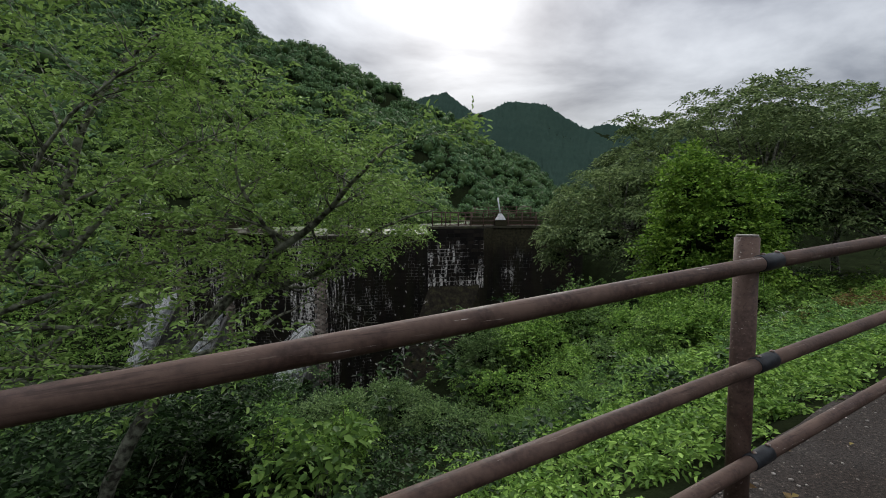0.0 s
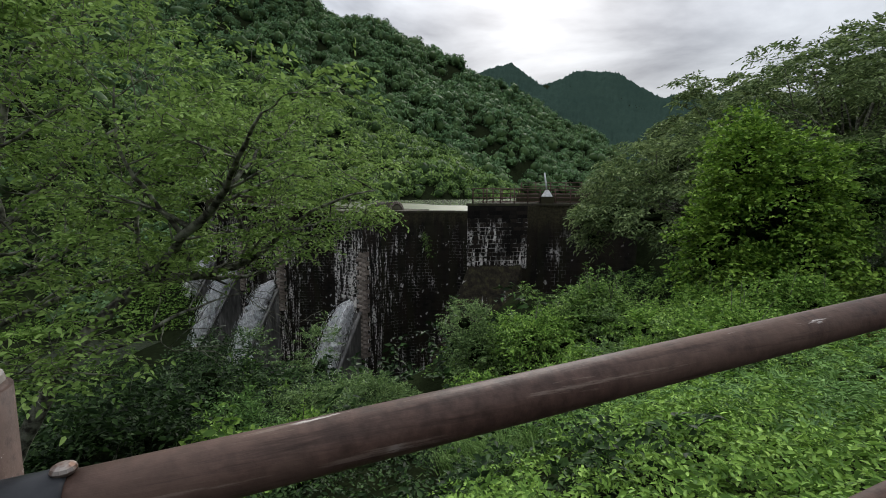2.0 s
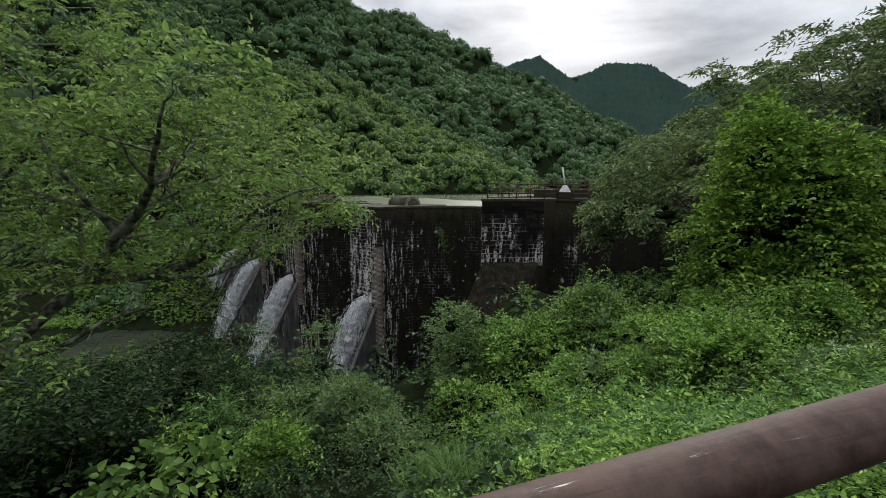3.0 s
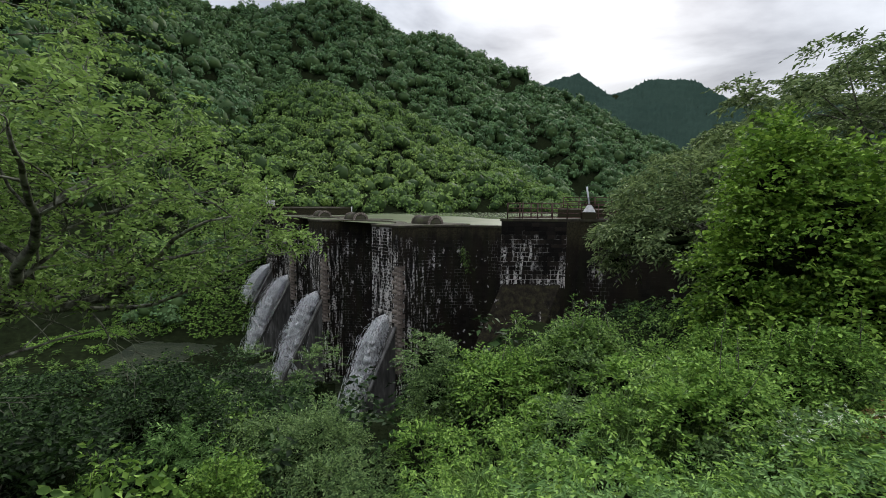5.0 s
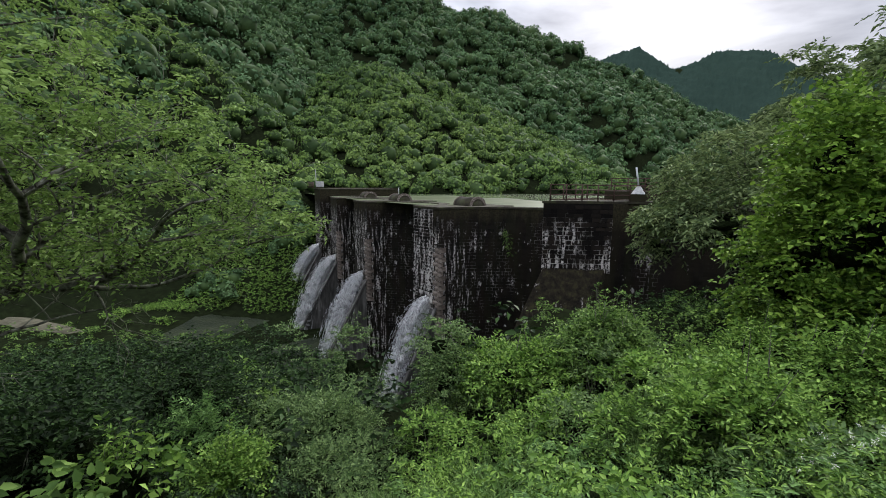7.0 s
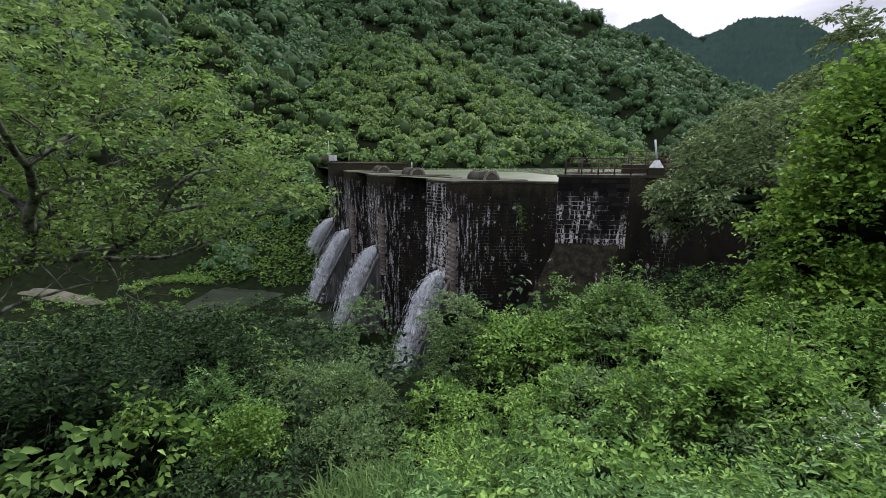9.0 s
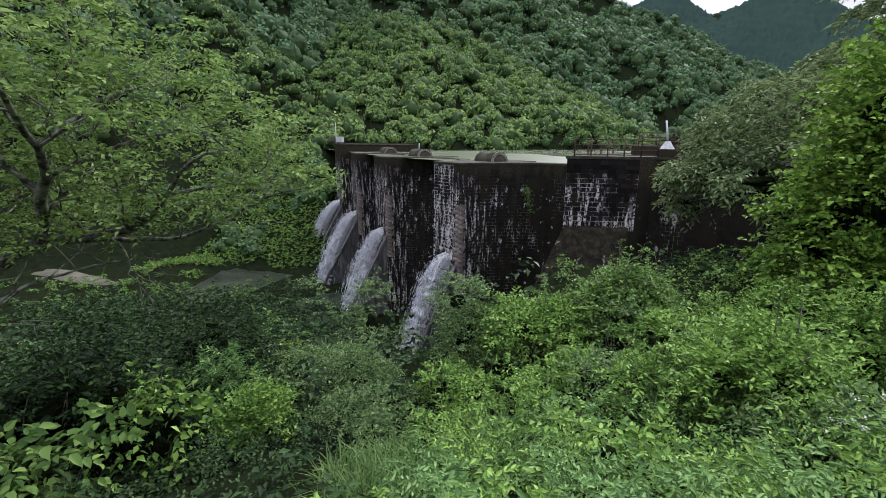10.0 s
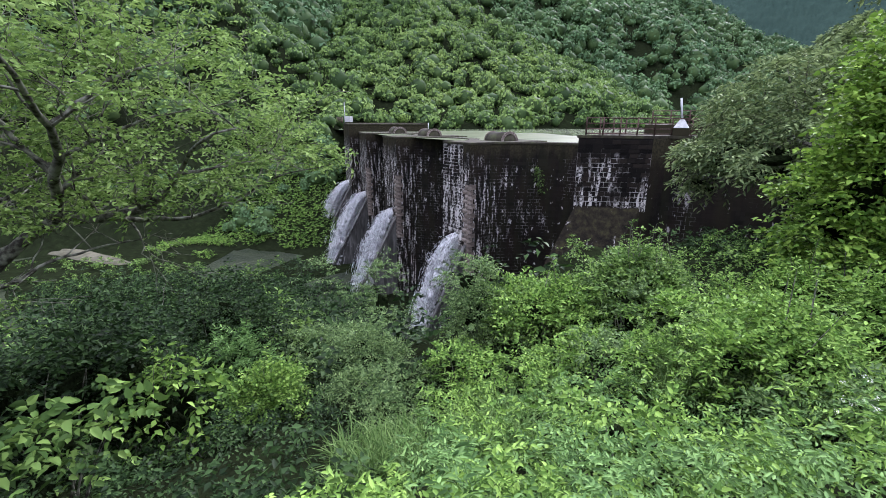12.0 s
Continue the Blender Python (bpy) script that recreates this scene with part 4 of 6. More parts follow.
def gate_hoist():
    thing = anchor("gate_hoist", (5.3, 42.9, 0.5))
    bm = bmesh.new()
    bmesh.ops.create_cone(bm, cap_ends=True, segments=4, radius1=0.7, radius2=0.2, depth=0.6, matrix=Matrix.Translation((0, 0, 0.85)) @ Matrix.Rotation(radians(40), 4, "Z"))
    bmesh.ops.bevel(bm, geom=bm.edges[:], offset=0.03, segments=2, affect="EDGES")
    part("cover", bm, M_WHITE, thing, "white sloping metal cover")
    part("base", box_bm((1.1, 1.0, 0.55), (0, 0, 0.275), 0.03), M_STONE, thing)
    v, f = bar((0, 0, 1.0), (-0.25, 0.1, 2.6), 0.07, 10)
    part_mesh("stem", mesh_data("stem", v, f, M_GALV, smooth=False), thing, "pale leaning steel stem tube")
    tagged(thing, "white gate hoist with a leaning steel stem", "gate hoist")


gate_hoist()


def far_pier_things():
    thing = anchor("control_box", (-49.3, 77.2, 0.75))
    part("cabinet", box_bm((1.3, 0.8, 1.0), (0, 0, 0.75), 0.04), M_WHITE, thing)
    part("plinth", box_bm((1.1, 0.7, 0.25), (0, 0, 0.125), 0.02), M_COPING, thing)
    tagged(thing, "small white control box on the end pier", "control box")
    v, f = tube([(-50.6, 77.8, 0.75), (-50.6, 77.8, 4.6)], [0.07, 0.05], 8)
    tagged(part_mesh("mast", mesh_data("mast", v, f, M_GALV)), "thin pale steel mast beside the control box", "mast")
    v, f = tube([(-45.6, 102.4, 0.85), (-45.6, 102.4, -1.0), ], [0.12, 0.12], 8)
    tagged(part_mesh("gauge_post", mesh_data("gauge_post", v, f, M_WHITE)), "short white gauge post on the wall's end", "gauge post")


far_pier_things()

# ---- the water jets ----


def jet(k, z, speed, wide, seed):
    """A gushing fall from a pier's outlet: a torn core and many loose strands."""
    rng = np.random.default_rng(seed)
    c, ang = PIERS[k]
    down = -flat(ang - 90)
    across = flat(ang)
    start = p3(pier_point(k, 0.0, 0.6), z)
    T = 1.5

    def flow(t, v):
        s = v * t
        return start + p3(down, 0) * s[:, None] - np.array([0, 0, 4.9]) * (t**2)[:, None]

    thing = anchor("water_jet", tuple(start))
    inv = thing.matrix_world.inverted()
    n, m_ = 60, 26
    t = np.linspace(0, T, n)
    mid = flow(t, np.full(n, speed))

    def girth(u):
        return 0.46 + 0.95 * (u / T) ** 0.6 * wide, 0.42 + 0.95 * (u / T) ** 0.65

    w, d = girth(t)
    ang_ = np.linspace(0, 2 * np.pi, m_, endpoint=False)
    tang = unit(np.gradient(mid, axis=0))
    side = p3(across, 0)[None].repeat(n, 0)
    nor = np.cross(tang, side)
    lump = 0.86 + 0.14 * rng.normal(size=(1, m_)) + 0.2 * rng.normal(size=(n, m_)) * (0.3 + t / T)[:, None]
    ring = mid[:, None] + lump[..., None] * (np.cos(ang_)[None, :, None] * side[:, None] * w[:, None, None] + np.sin(ang_)[None, :, None] * nor[:, None] * d[:, None, None])
    i, j = np.meshgrid(np.arange(n - 1), np.arange(m_), indexing="ij")
    j2 = (j + 1) % m_
    q = np.stack([i * m_ + j, i * m_ + j2, (i + 1) * m_ + j2, (i + 1) * m_ + j], -1).reshape(-1, 4)
    ob = part_mesh("core", mesh_data("core", ring.reshape(-1, 3), q, M_FOAM, smooth=True), thing, "white foaming water")
    ob.matrix_parent_inverse = inv
    pcs = []
    for _ in range(2400):
        t0 = rng.uniform(0.0, T * 0.95)
        t1 = min(T, t0 + rng.uniform(0.02, 0.12))
        tt = np.linspace(t0, t1, 3)
        a, r = rng.uniform(0, 2 * np.pi), abs(rng.normal(0.92, 0.30))
        gw, gd = girth(tt)
        ww, dd = gw * r * math.cos(a), gd * r * math.sin(a)
        p = flow(tt, np.full(3, speed * rng.uniform(0.93, 1.06))) + p3(across, 0) * ww[:, None]
        p = p + np.stack([down[0] * dd, down[1] * dd, 0.35 * dd], 1)
        rad = rng.uniform(0.01, 0.036) * np.array([0.3, 1, 0.1])
        pcs.append(tube(p, rad, 3, caps=False))
    v, f = join(pcs)
    ob = part_mesh("spray", mesh_data("spray", v, f, M_STRAND), thing, "loose white strands of spray")
    ob.matrix_parent_inverse = inv
    tagged(thing, "white jet of water gushing from a buttress outlet", "water jet", "water jets of the dam")


for k, z, sp, wd, seed in ((0, -9.8, 3.2, 1.0, 21), (1, -9.9, 3.4, 1.15, 22), (2, -9.9, 3.9, 1.3, 23), (3, -9.9, 4.1, 1.4, 24)):
    jet(k, z, sp, wd, seed)

# ---- the walkway and its railing ----


def rail_point(s, z):
    p = RAIL_AT + RAIL_WAY * s
    return np.array([p[0], p[1], z])


def build_walkway():
    rng = np.random.default_rng(8)
    ss = np.linspace(-14, 16, 90)
    dd = np.array([-3.2, -2.0, -1.0, -0.3, 0.0, 0.22, 0.33])
    v = []
    for i, s in enumerate(ss):
        edge = 0.03 * rng.normal()
        for j, d in enumerate(dd):
            p = RAIL_AT + RAIL_WAY * s + RAIL_OUT * (d + (edge if j == 6 else 0))
            v.append((p[0], p[1], -0.115 + 0.06 * s + (0.0 if j < 6 else -0.015)))
    low = [(x, y, z - 0.25) for (x, y, z) in v[6::7]]
    n = len(ss)
    base = len(v)
    v += low
    i, j = np.meshgrid(np.arange(n - 1), np.arange(6), indexing="ij")
    q = np.stack([i * 7 + j, (i + 1) * 7 + j, (i + 1) * 7 + j + 1, i * 7 + j + 1], -1).reshape(-1, 4)
    k = np.arange(n - 1)
    q2 = np.stack([k * 7 + 6, (k + 1) * 7 + 6, base + k + 1, base + k], 1)
    ob = part_mesh("pavement", mesh_data("pavement", np.array(v), np.concatenate([q, q2]), M_ASPHALT))
    tagged(ob, "worn dark asphalt walkway with a broken outer edge", "walkway", kind="structure")


build_walkway()

GAP, R_RAIL = 3.0, 0.031
LEVELS = ((1.016, 0.055), (0.590, 0.055), (0.176, 0.060))


def build_railing():
    thing = anchor("guard_railing", tuple(rail_point(0, -0.115)))
    inv = thing.matrix_world.inverted()
    turn = math.degrees(math.atan2(RAIL_WAY[1], RAIL_WAY[0]))
    bm = bmesh.new()
    bmesh.ops.create_cone(bm, cap_ends=True, segments=28, radius1=0.0475, radius2=0.0475, depth=1.45, matrix=Matrix.Translation((0, 0, -0.725)))
    rim = [e for e in bm.edges if all(v.co.z > -0.01 for v in e.verts)]
    bmesh.ops.bevel(bm, geom=rim, offset=0.006, segments=3, affect="EDGES")
    post_me = bpy.data.meshes.new("post")
    bm.to_mesh(post_me)
    bm.free()
    post_me.polygons.foreach_set("use_smooth", [abs(p.normal.z) < 0.8 for p in post_me.polygons])
    post_me.materials.append(M_RAIL)
    bm = bmesh.new()
    bmesh.ops.create_cone(bm, cap_ends=True, segments=28, radius1=0.0425, radius2=0.041, depth=0.006)
    cap_me = bpy.data.meshes.new("cap")
    bm.to_mesh(cap_me)
    bm.free()
    cap_me.materials.append(M_CAP)
    bm = bmesh.new()
    bmesh.ops.create_uvsphere(bm, u_segments=12, v_segments=6, radius=0.011)
    bmesh.ops.scale(bm, verts=bm.verts, vec=(1, 1, 0.6))
    bolt_me = bpy.data.meshes.new("bolt")
    bm.to_mesh(bolt_me)
    bm.free()
    bolt_me.materials.append(M_BOLT)
    for i in range(-3, 5):
        s = i * GAP
        top = 1.125 + 0.055 * s
        at = rail_point(s + 0.003, top) + p3(RAIL_OUT * 0.066, 0)
        post = part_mesh("post", post_me, thing)
        post.matrix_parent_inverse = inv
        post.matrix_basis = pose(*at, 0, 0, i * 40)
        cap = part_mesh("cap", cap_me, post, "weathered grey post cap")
        cap.matrix_local = pose(0, 0, 0.003)
        for z, slope in LEVELS:
            a, b = rail_point(s - 0.03, z + slope * (s - 0.03)), rail_point(s + 0.115, z + slope * (s + 0.115))
            pts = np.array([a, a + (b - a) * 0.02, a + (b - a) * 0.98, b])
            v, f = tube(pts, [R_RAIL + 0.002, R_RAIL + 0.004, R_RAIL + 0.004, R_RAIL + 0.002], 24)
            sl = part_mesh("sleeve", mesh_data("sleeve", v, f, M_SLEEVE, smooth=True), thing, "black joint sleeve")
            sl.matrix_parent_inverse = inv
            for u in (0.0, 0.11):
                bo = part_mesh("bolt", bolt_me, thing)
                bo.matrix_parent_inverse = inv
                bo.matrix_basis = pose(*(rail_point(s + u, z + slope * (s + u) + R_RAIL + 0.005)))
            e = s + GAP
            xs = np.linspace(s + 0.004, e + 0.006, 16)
            sag = 0.004 * np.sin((xs - s) / GAP * np.pi)
            pts = np.array([rail_point(x, z + slope * x - g) for x, g in zip(xs, sag)])
            v, f = tube(pts, [R_RAIL] * 16, 24)
            ra = part_mesh("rail", mesh_data("rail", v, f, M_RAIL, smooth=True), thing)
            ra.matrix_parent_inverse = inv
    tagged(thing, "brown painted pipe guard railing with black joint sleeves", "railing")


build_railing()

# ---- hillside forest ----


def ico(sub):
    bm = bmesh.new()
    bmesh.ops.create_icosphere(bm, subdivisions=sub, radius=1.0)
    bm.verts.ensure_lookup_table()
    v = np.array([q.co[:] for q in bm.verts])
    f = np.array([[q.index for q in p.verts] for p in bm.faces])
    bm.free()
    return v, f


def forest(name, seed, az0, az1, r0, r1, area, size, tufts, material, label, which, low=-1.2):
    """Tree crowns over a stretch of hillside: lobed domes of leaf clumps round cores coloured as shade."""
    rng = np.random.default_rng(seed)
    n = int(radians(az1 - az0) * 0.5 * (r1**2 - r0**2) / area)
    az = np.radians(rng.uniform(az0, az1, n))
    r = np.sqrt(rng.uniform(r0**2, r1**2, n))
    x, y = 4.2 + r * np.sin(az), 3.6 + r * np.cos(az)
    hs = np.array(hills(x, y))
    g = ground_height(x, y)
    keep = (g > low) & (np.argmax(hs, 0) == which) & (hs.max(0) > g - 0.01)
    # leave out what lies well behind a nearer ridge
    top = np.full(n, -9.0)
    for f in (0.35, 0.5, 0.62, 0.72, 0.8, 0.87, 0.93):
        top = np.maximum(top, (ground_height(4.2 + (x - 4.2) * f, 3.6 + (y - 3.6) * f) - 1.5) / (r * f))
    keep &= (g + 14 - 1.5) / r > top
    keep &= ~((np.degrees(az) > -38.0) & (r < 114)) & ~((np.degrees(az) > -45) & (r < 92))
    x, y, g, r = x[keep], y[keep], g[keep], r[keep]
    n = len(x)
    rad = 0.5 * size * rng.uniform(0.62, 1.15, n) * np.where(rng.random(n) < 0.15, 1.3, 1.0)
    tall = rng.uniform(0.6, 1.15, n)
    centre = np.stack([x, y, g + rad * tall * rng.uniform(0.25, 0.7, n)], 1)
    squash = np.stack([np.ones(n), np.ones(n), tall], 1)
    cv, cf = ico(1)
    nv = len(cv)
    # lobes bulge from the crown, each clad with clumps that face outward
    lobes = 7
    lob = unit(rng.normal(size=(n, lobes, 3)) + np.array([0, -0.3, 0.55]))
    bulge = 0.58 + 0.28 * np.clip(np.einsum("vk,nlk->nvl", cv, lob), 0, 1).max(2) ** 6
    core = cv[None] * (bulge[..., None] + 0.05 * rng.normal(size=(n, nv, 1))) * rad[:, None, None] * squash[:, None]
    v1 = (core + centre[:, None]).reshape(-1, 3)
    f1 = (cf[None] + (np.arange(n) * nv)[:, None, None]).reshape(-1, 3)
    pick = rng.integers(0, lobes, (n, tufts))
    ld = np.take_along_axis(lob, pick[..., None], 1)
    d = unit(rng.normal(size=(n, tufts, 3)) + ld * 0.9 + np.array([0, -0.15, 0.25]))
    p = (ld * 0.52 + d * 0.46 * rng.uniform(0.85, 1.1, (n, tufts, 1))) * rad[:, None, None] * squash[:, None] + centre[:, None]
    way = unit(np.cross(d, unit(rng.normal(size=(n, tufts, 3)))) - d * 0.15 - np.array([0, 0, 0.25]))
    up = unit(d + np.array([0, 0, 0.2]) + rng.normal(size=(n, tufts, 3)) * 0.2)
    ln = (rad[:, None] * rng.uniform(0.16, 0.32, (n, tufts))).ravel()
    v2, f2 = leaves(p.reshape(-1, 3), way.reshape(-1, 3), up.reshape(-1, 3), ln, ln * 0.8, 0.22)
    ob = part_mesh(name, mesh_data(name, v2, f2, material))
    part_mesh("inner_growth", mesh_data("inner_growth", v1, f1, M_FOREST_SHADE), ob, "dark green core painting the shade inside the crown")["kind"] = "stuff"
    return tagged(ob, label, "forest", kind="stuff")


forest("forest", 31, -72, 8, 100, 330, 10, 6.0, 100, M_FOREST, "dense green broadleaf forest on the near hill spur", 1)
forest("forest", 32, -88, 22, 110, 560, 40, 11.5, 62, M_FOREST_BACK, "dense darker forest on the hill behind the reservoir", 0)
forest("forest", 33, -95, -30, 105, 260, 12, 6.0, 70, M_FOREST, "green trees on the far river bank", 2, -19.0)
forest("forest", 36, -100, -30, 55, 105, 9, 4.8, 90, M_FOREST_BACK, "leafy green trees on the river bank's slope", 2, -19.0)
forest("forest", 37, -100, -40, 58, 112, 9, 5.2, 90, M_FOREST_BACK, "leafy green trees at the foot of the hill", 0, -13.0)


def far_canopy(az0, az1, r0, r1, na, nr):
    """The closed canopy of the distant ridges: one uneven leafy sheet over the slopes."""
    rng = np.random.default_rng(34)
    az, r = np.meshgrid(np.radians(np.linspace(az0, az1, na)), np.linspace(r0, r1, nr), indexing="ij")
    x, y = 4.2 + r * np.sin(az), 3.6 + r * np.cos(az)
    z = ground_height(x, y) + 5.0 + 2.2 * wave(x, y, 26, 35) + rng.normal(size=x.shape) * 1.9
    i, j = np.meshgrid(np.arange(na - 1), np.arange(nr - 1), indexing="ij")
    k = i * nr + j
    q = np.stack([k, k + nr, k + nr + 1, k + 1], -1).reshape(-1, 4)
    ob = part_mesh("forest", mesh_data("forest", np.stack([x, y, z], -1).reshape(-1, 3), q, M_FOREST_HAZE))
    tagged(ob, "distant wooded mountain ridges with haze tinted into their colour", "forest", kind="stuff")


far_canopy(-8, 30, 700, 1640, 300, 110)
forest("forest", 35, 14, 60, 60, 300, 60, 7.0, 40, M_FOREST, "wooded slope beyond the near trees", 4)

# ---- near trees and shrubs ----


def twigs_of(limbs, rng, depth_max, per):
    """Places and ways for leafy twigs along the thin limbs."""
    o, w = [], []
    for p, r, d in limbs:
        if d > depth_max:
            continue
        t = rng.uniform(0.15, 1.0, per) * (len(p) - 1)
        i = np.minimum(t.astype(int), len(p) - 2)
        f = (t - i)[:, None]
        o.append(p[i] * (1 - f) + p[i + 1] * f)
        b = unit(p[i + 1] - p[i])
        s = rng.normal(size=(per, 3))
        s = unit(s - b * (s * b).sum(1, keepdims=True))
        w.append(unit(b * 0.6 + s * 0.8))
    return np.concatenate(o), np.concatenate(w)


def smooth_line(points, n=14):
    """A rounded line through a few points."""
    p = np.asarray(points, float)
    t = np.linspace(0, len(p) - 1, n)
    i = np.clip(t.astype(int), 0, len(p) - 2)
    f = (t - i)[:, None]
    p0, p1, p2, p3_ = p[np.maximum(i - 1, 0)], p[i], p[i + 1], p[np.minimum(i + 2, len(p) - 1)]
    return 0.5 * (2 * p1 + (p2 - p0) * f + (2 * p0 - 5 * p1 + 4 * p2 - p3_) * f**2 + (3 * p1 - p0 - 3 * p2 + p3_) * f**3)


def cherry(limb_lines, seed, label, leaf=0.105, per=3, count=7, shoots=6, reach=1.35, material=None, kids=3, base_z=-0.3):
    """A crooked spreading tree: main limbs as given, side shoots, leafy twigs."""
    rng = np.random.default_rng(seed)
    base = limb_lines[0][0][0]
    thing = anchor("cherry_tree", base)
    inv = thing.matrix_world.inverted()
    fine = []
    for k, (line, r0, r1) in enumerate(limb_lines):
        pts = smooth_line(line) + rng.normal(size=(14, 3)) * 0.012
        rad = np.linspace(r0, r1, 14) * (0.9 if k == 0 else 1.1)
        v, f = tube(pts, rad, 9)
        ob = part_mesh("trunk" if k == 0 else "limb", mesh_data("limb", v, f, M_BARK, smooth=True), thing)
        ob.matrix_parent_inverse = inv
        if k == 0:
            continue
        for j in range(shoots):
            i = int(rng.integers(2, 14))
            b = unit(pts[i] - pts[i - 1])
            s = unit(rng.normal(size=3) * np.array([1, 1, 0.35]) + np.array([0, 0, 0.45]))
            fine += grow(rng, pts[i], b * 0.4 + s, reach * rng.uniform(0.6, 1.2), max(rad[i] * 0.55, 0.012), 2, kids, flat=0.85, up=0.02, shrink=0.66, wander=0.2)
    ob = limbs_mesh("twigwork", fine, M_BARK, thing)
    ob.matrix_parent_inverse = inv
    o, w = twigs_of(fine, rng, 1, per)
    keep = o[:, 2] > base_z
    o, w = o[keep], w[keep]
    w[:, 2] = w[:, 2] * 0.25 + 0.05
    v, f = sprays(rng, o, w, 0.36 * rng.uniform(0.6, 1.3, len(o)), count, leaf, 0.25, 0.48, oval=True)
    ob = part_mesh("crown", mesh_data("crown", v, f, material or M_CHERRY), thing)
    ob.matrix_parent_inverse = inv
    tagged(thing, label, "cherry tree", "cherry trees by the walkway")


def crown_tree(at, low, top, radius, seed, pads, per, leaf, label, material=M_TREE, pad=1.25, count=7, twig=0.5, droop=0.6, slim=0.34, lean=(0, 0), name="tree"):
    """A broad tree: trunk, limbs to many leaf pads laid over a domed crown."""
    rng = np.random.default_rng(seed)
    x, y = at
    z = float(ground_height(x, y)) - 0.1
    thing = anchor(name, (x, y, z))
    h = top - low
    d = rng.normal(size=(pads, 3))
    d[:, 2] = np.abs(d[:, 2]) * 0.9 - 0.25
    d = unit(d)
    c = d * np.array([radius, radius, h * 0.62]) * rng.uniform(0.62, 1.0, (pads, 1))
    c += np.array([lean[0], lean[1], low + h * 0.36 - z])
    pr = pad * rng.uniform(0.65, 1.25, (pads, 1))
    n = pads * per
    pick = np.repeat(np.arange(pads), per)
    q = unit(rng.normal(size=(n, 3)) + d[pick] * 0.6 + np.array([0, 0, 0.5]))
    p = c[pick] + q * pr[pick] * rng.uniform(0.55, 1.0, (n, 1)) * np.array([1, 1, 0.36])
    w = unit(q * np.array([1, 1, 0.2]) + d[pick] * 0.7 + rng.normal(size=(n, 3)) * 0.35)
    v, f = sprays(rng, p, w, twig * rng.uniform(0.6, 1.3, n), count, leaf, droop, slim)
    part_mesh("crown", mesh_data("crown", v, f, material), thing)
    # lumps added under the low pads to paint the crown's inner shade
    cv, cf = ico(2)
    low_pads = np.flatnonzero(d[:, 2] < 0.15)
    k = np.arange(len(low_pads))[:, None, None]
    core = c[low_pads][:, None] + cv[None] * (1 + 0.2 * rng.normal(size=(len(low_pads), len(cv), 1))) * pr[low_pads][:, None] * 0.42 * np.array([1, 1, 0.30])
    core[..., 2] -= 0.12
    part_mesh("inner_growth", mesh_data("inner_growth", core.reshape(-1, 3), (cf[None] + k * len(cv)).reshape(-1, 3), M_SHADE_CORE), thing, "near-black lumps standing in for shade between the twigs")["kind"] = "stuff"
    fork = np.array([lean[0] * 0.3, lean[1] * 0.3, (low - z) + h * 0.12])
    v, f = tube(smooth_line([(0, 0, 0), fork * 0.5 + rng.normal(size=3) * 0.1, fork, fork + [lean[0] * 0.3, lean[1] * 0.3, h * 0.3]], 12), np.linspace(0.03 * radius + 0.07, 0.05, 12), 9)
    part_mesh("trunk", mesh_data("trunk", v, f, M_BARK, smooth=True), thing)
    for k in range(0, pads, 3):
        a = fork + np.array([0, 0, rng.uniform(-0.1, 0.28) * h])
        mid = a * 0.5 + c[k] * 0.5 + rng.normal(size=3) * 0.25 + np.array([0, 0, 0.06 * h])
        v, f = tube(smooth_line([a, mid, c[k]], 9), np.linspace(0.055, 0.012, 9) * (0.5 + radius * 0.16), 5, caps=False)
        part_mesh("limb", mesh_data("limb", v, f, M_BARK, smooth=True), thing)
    tagged(thing, label, "tree", "trees on the bank")
    return thing


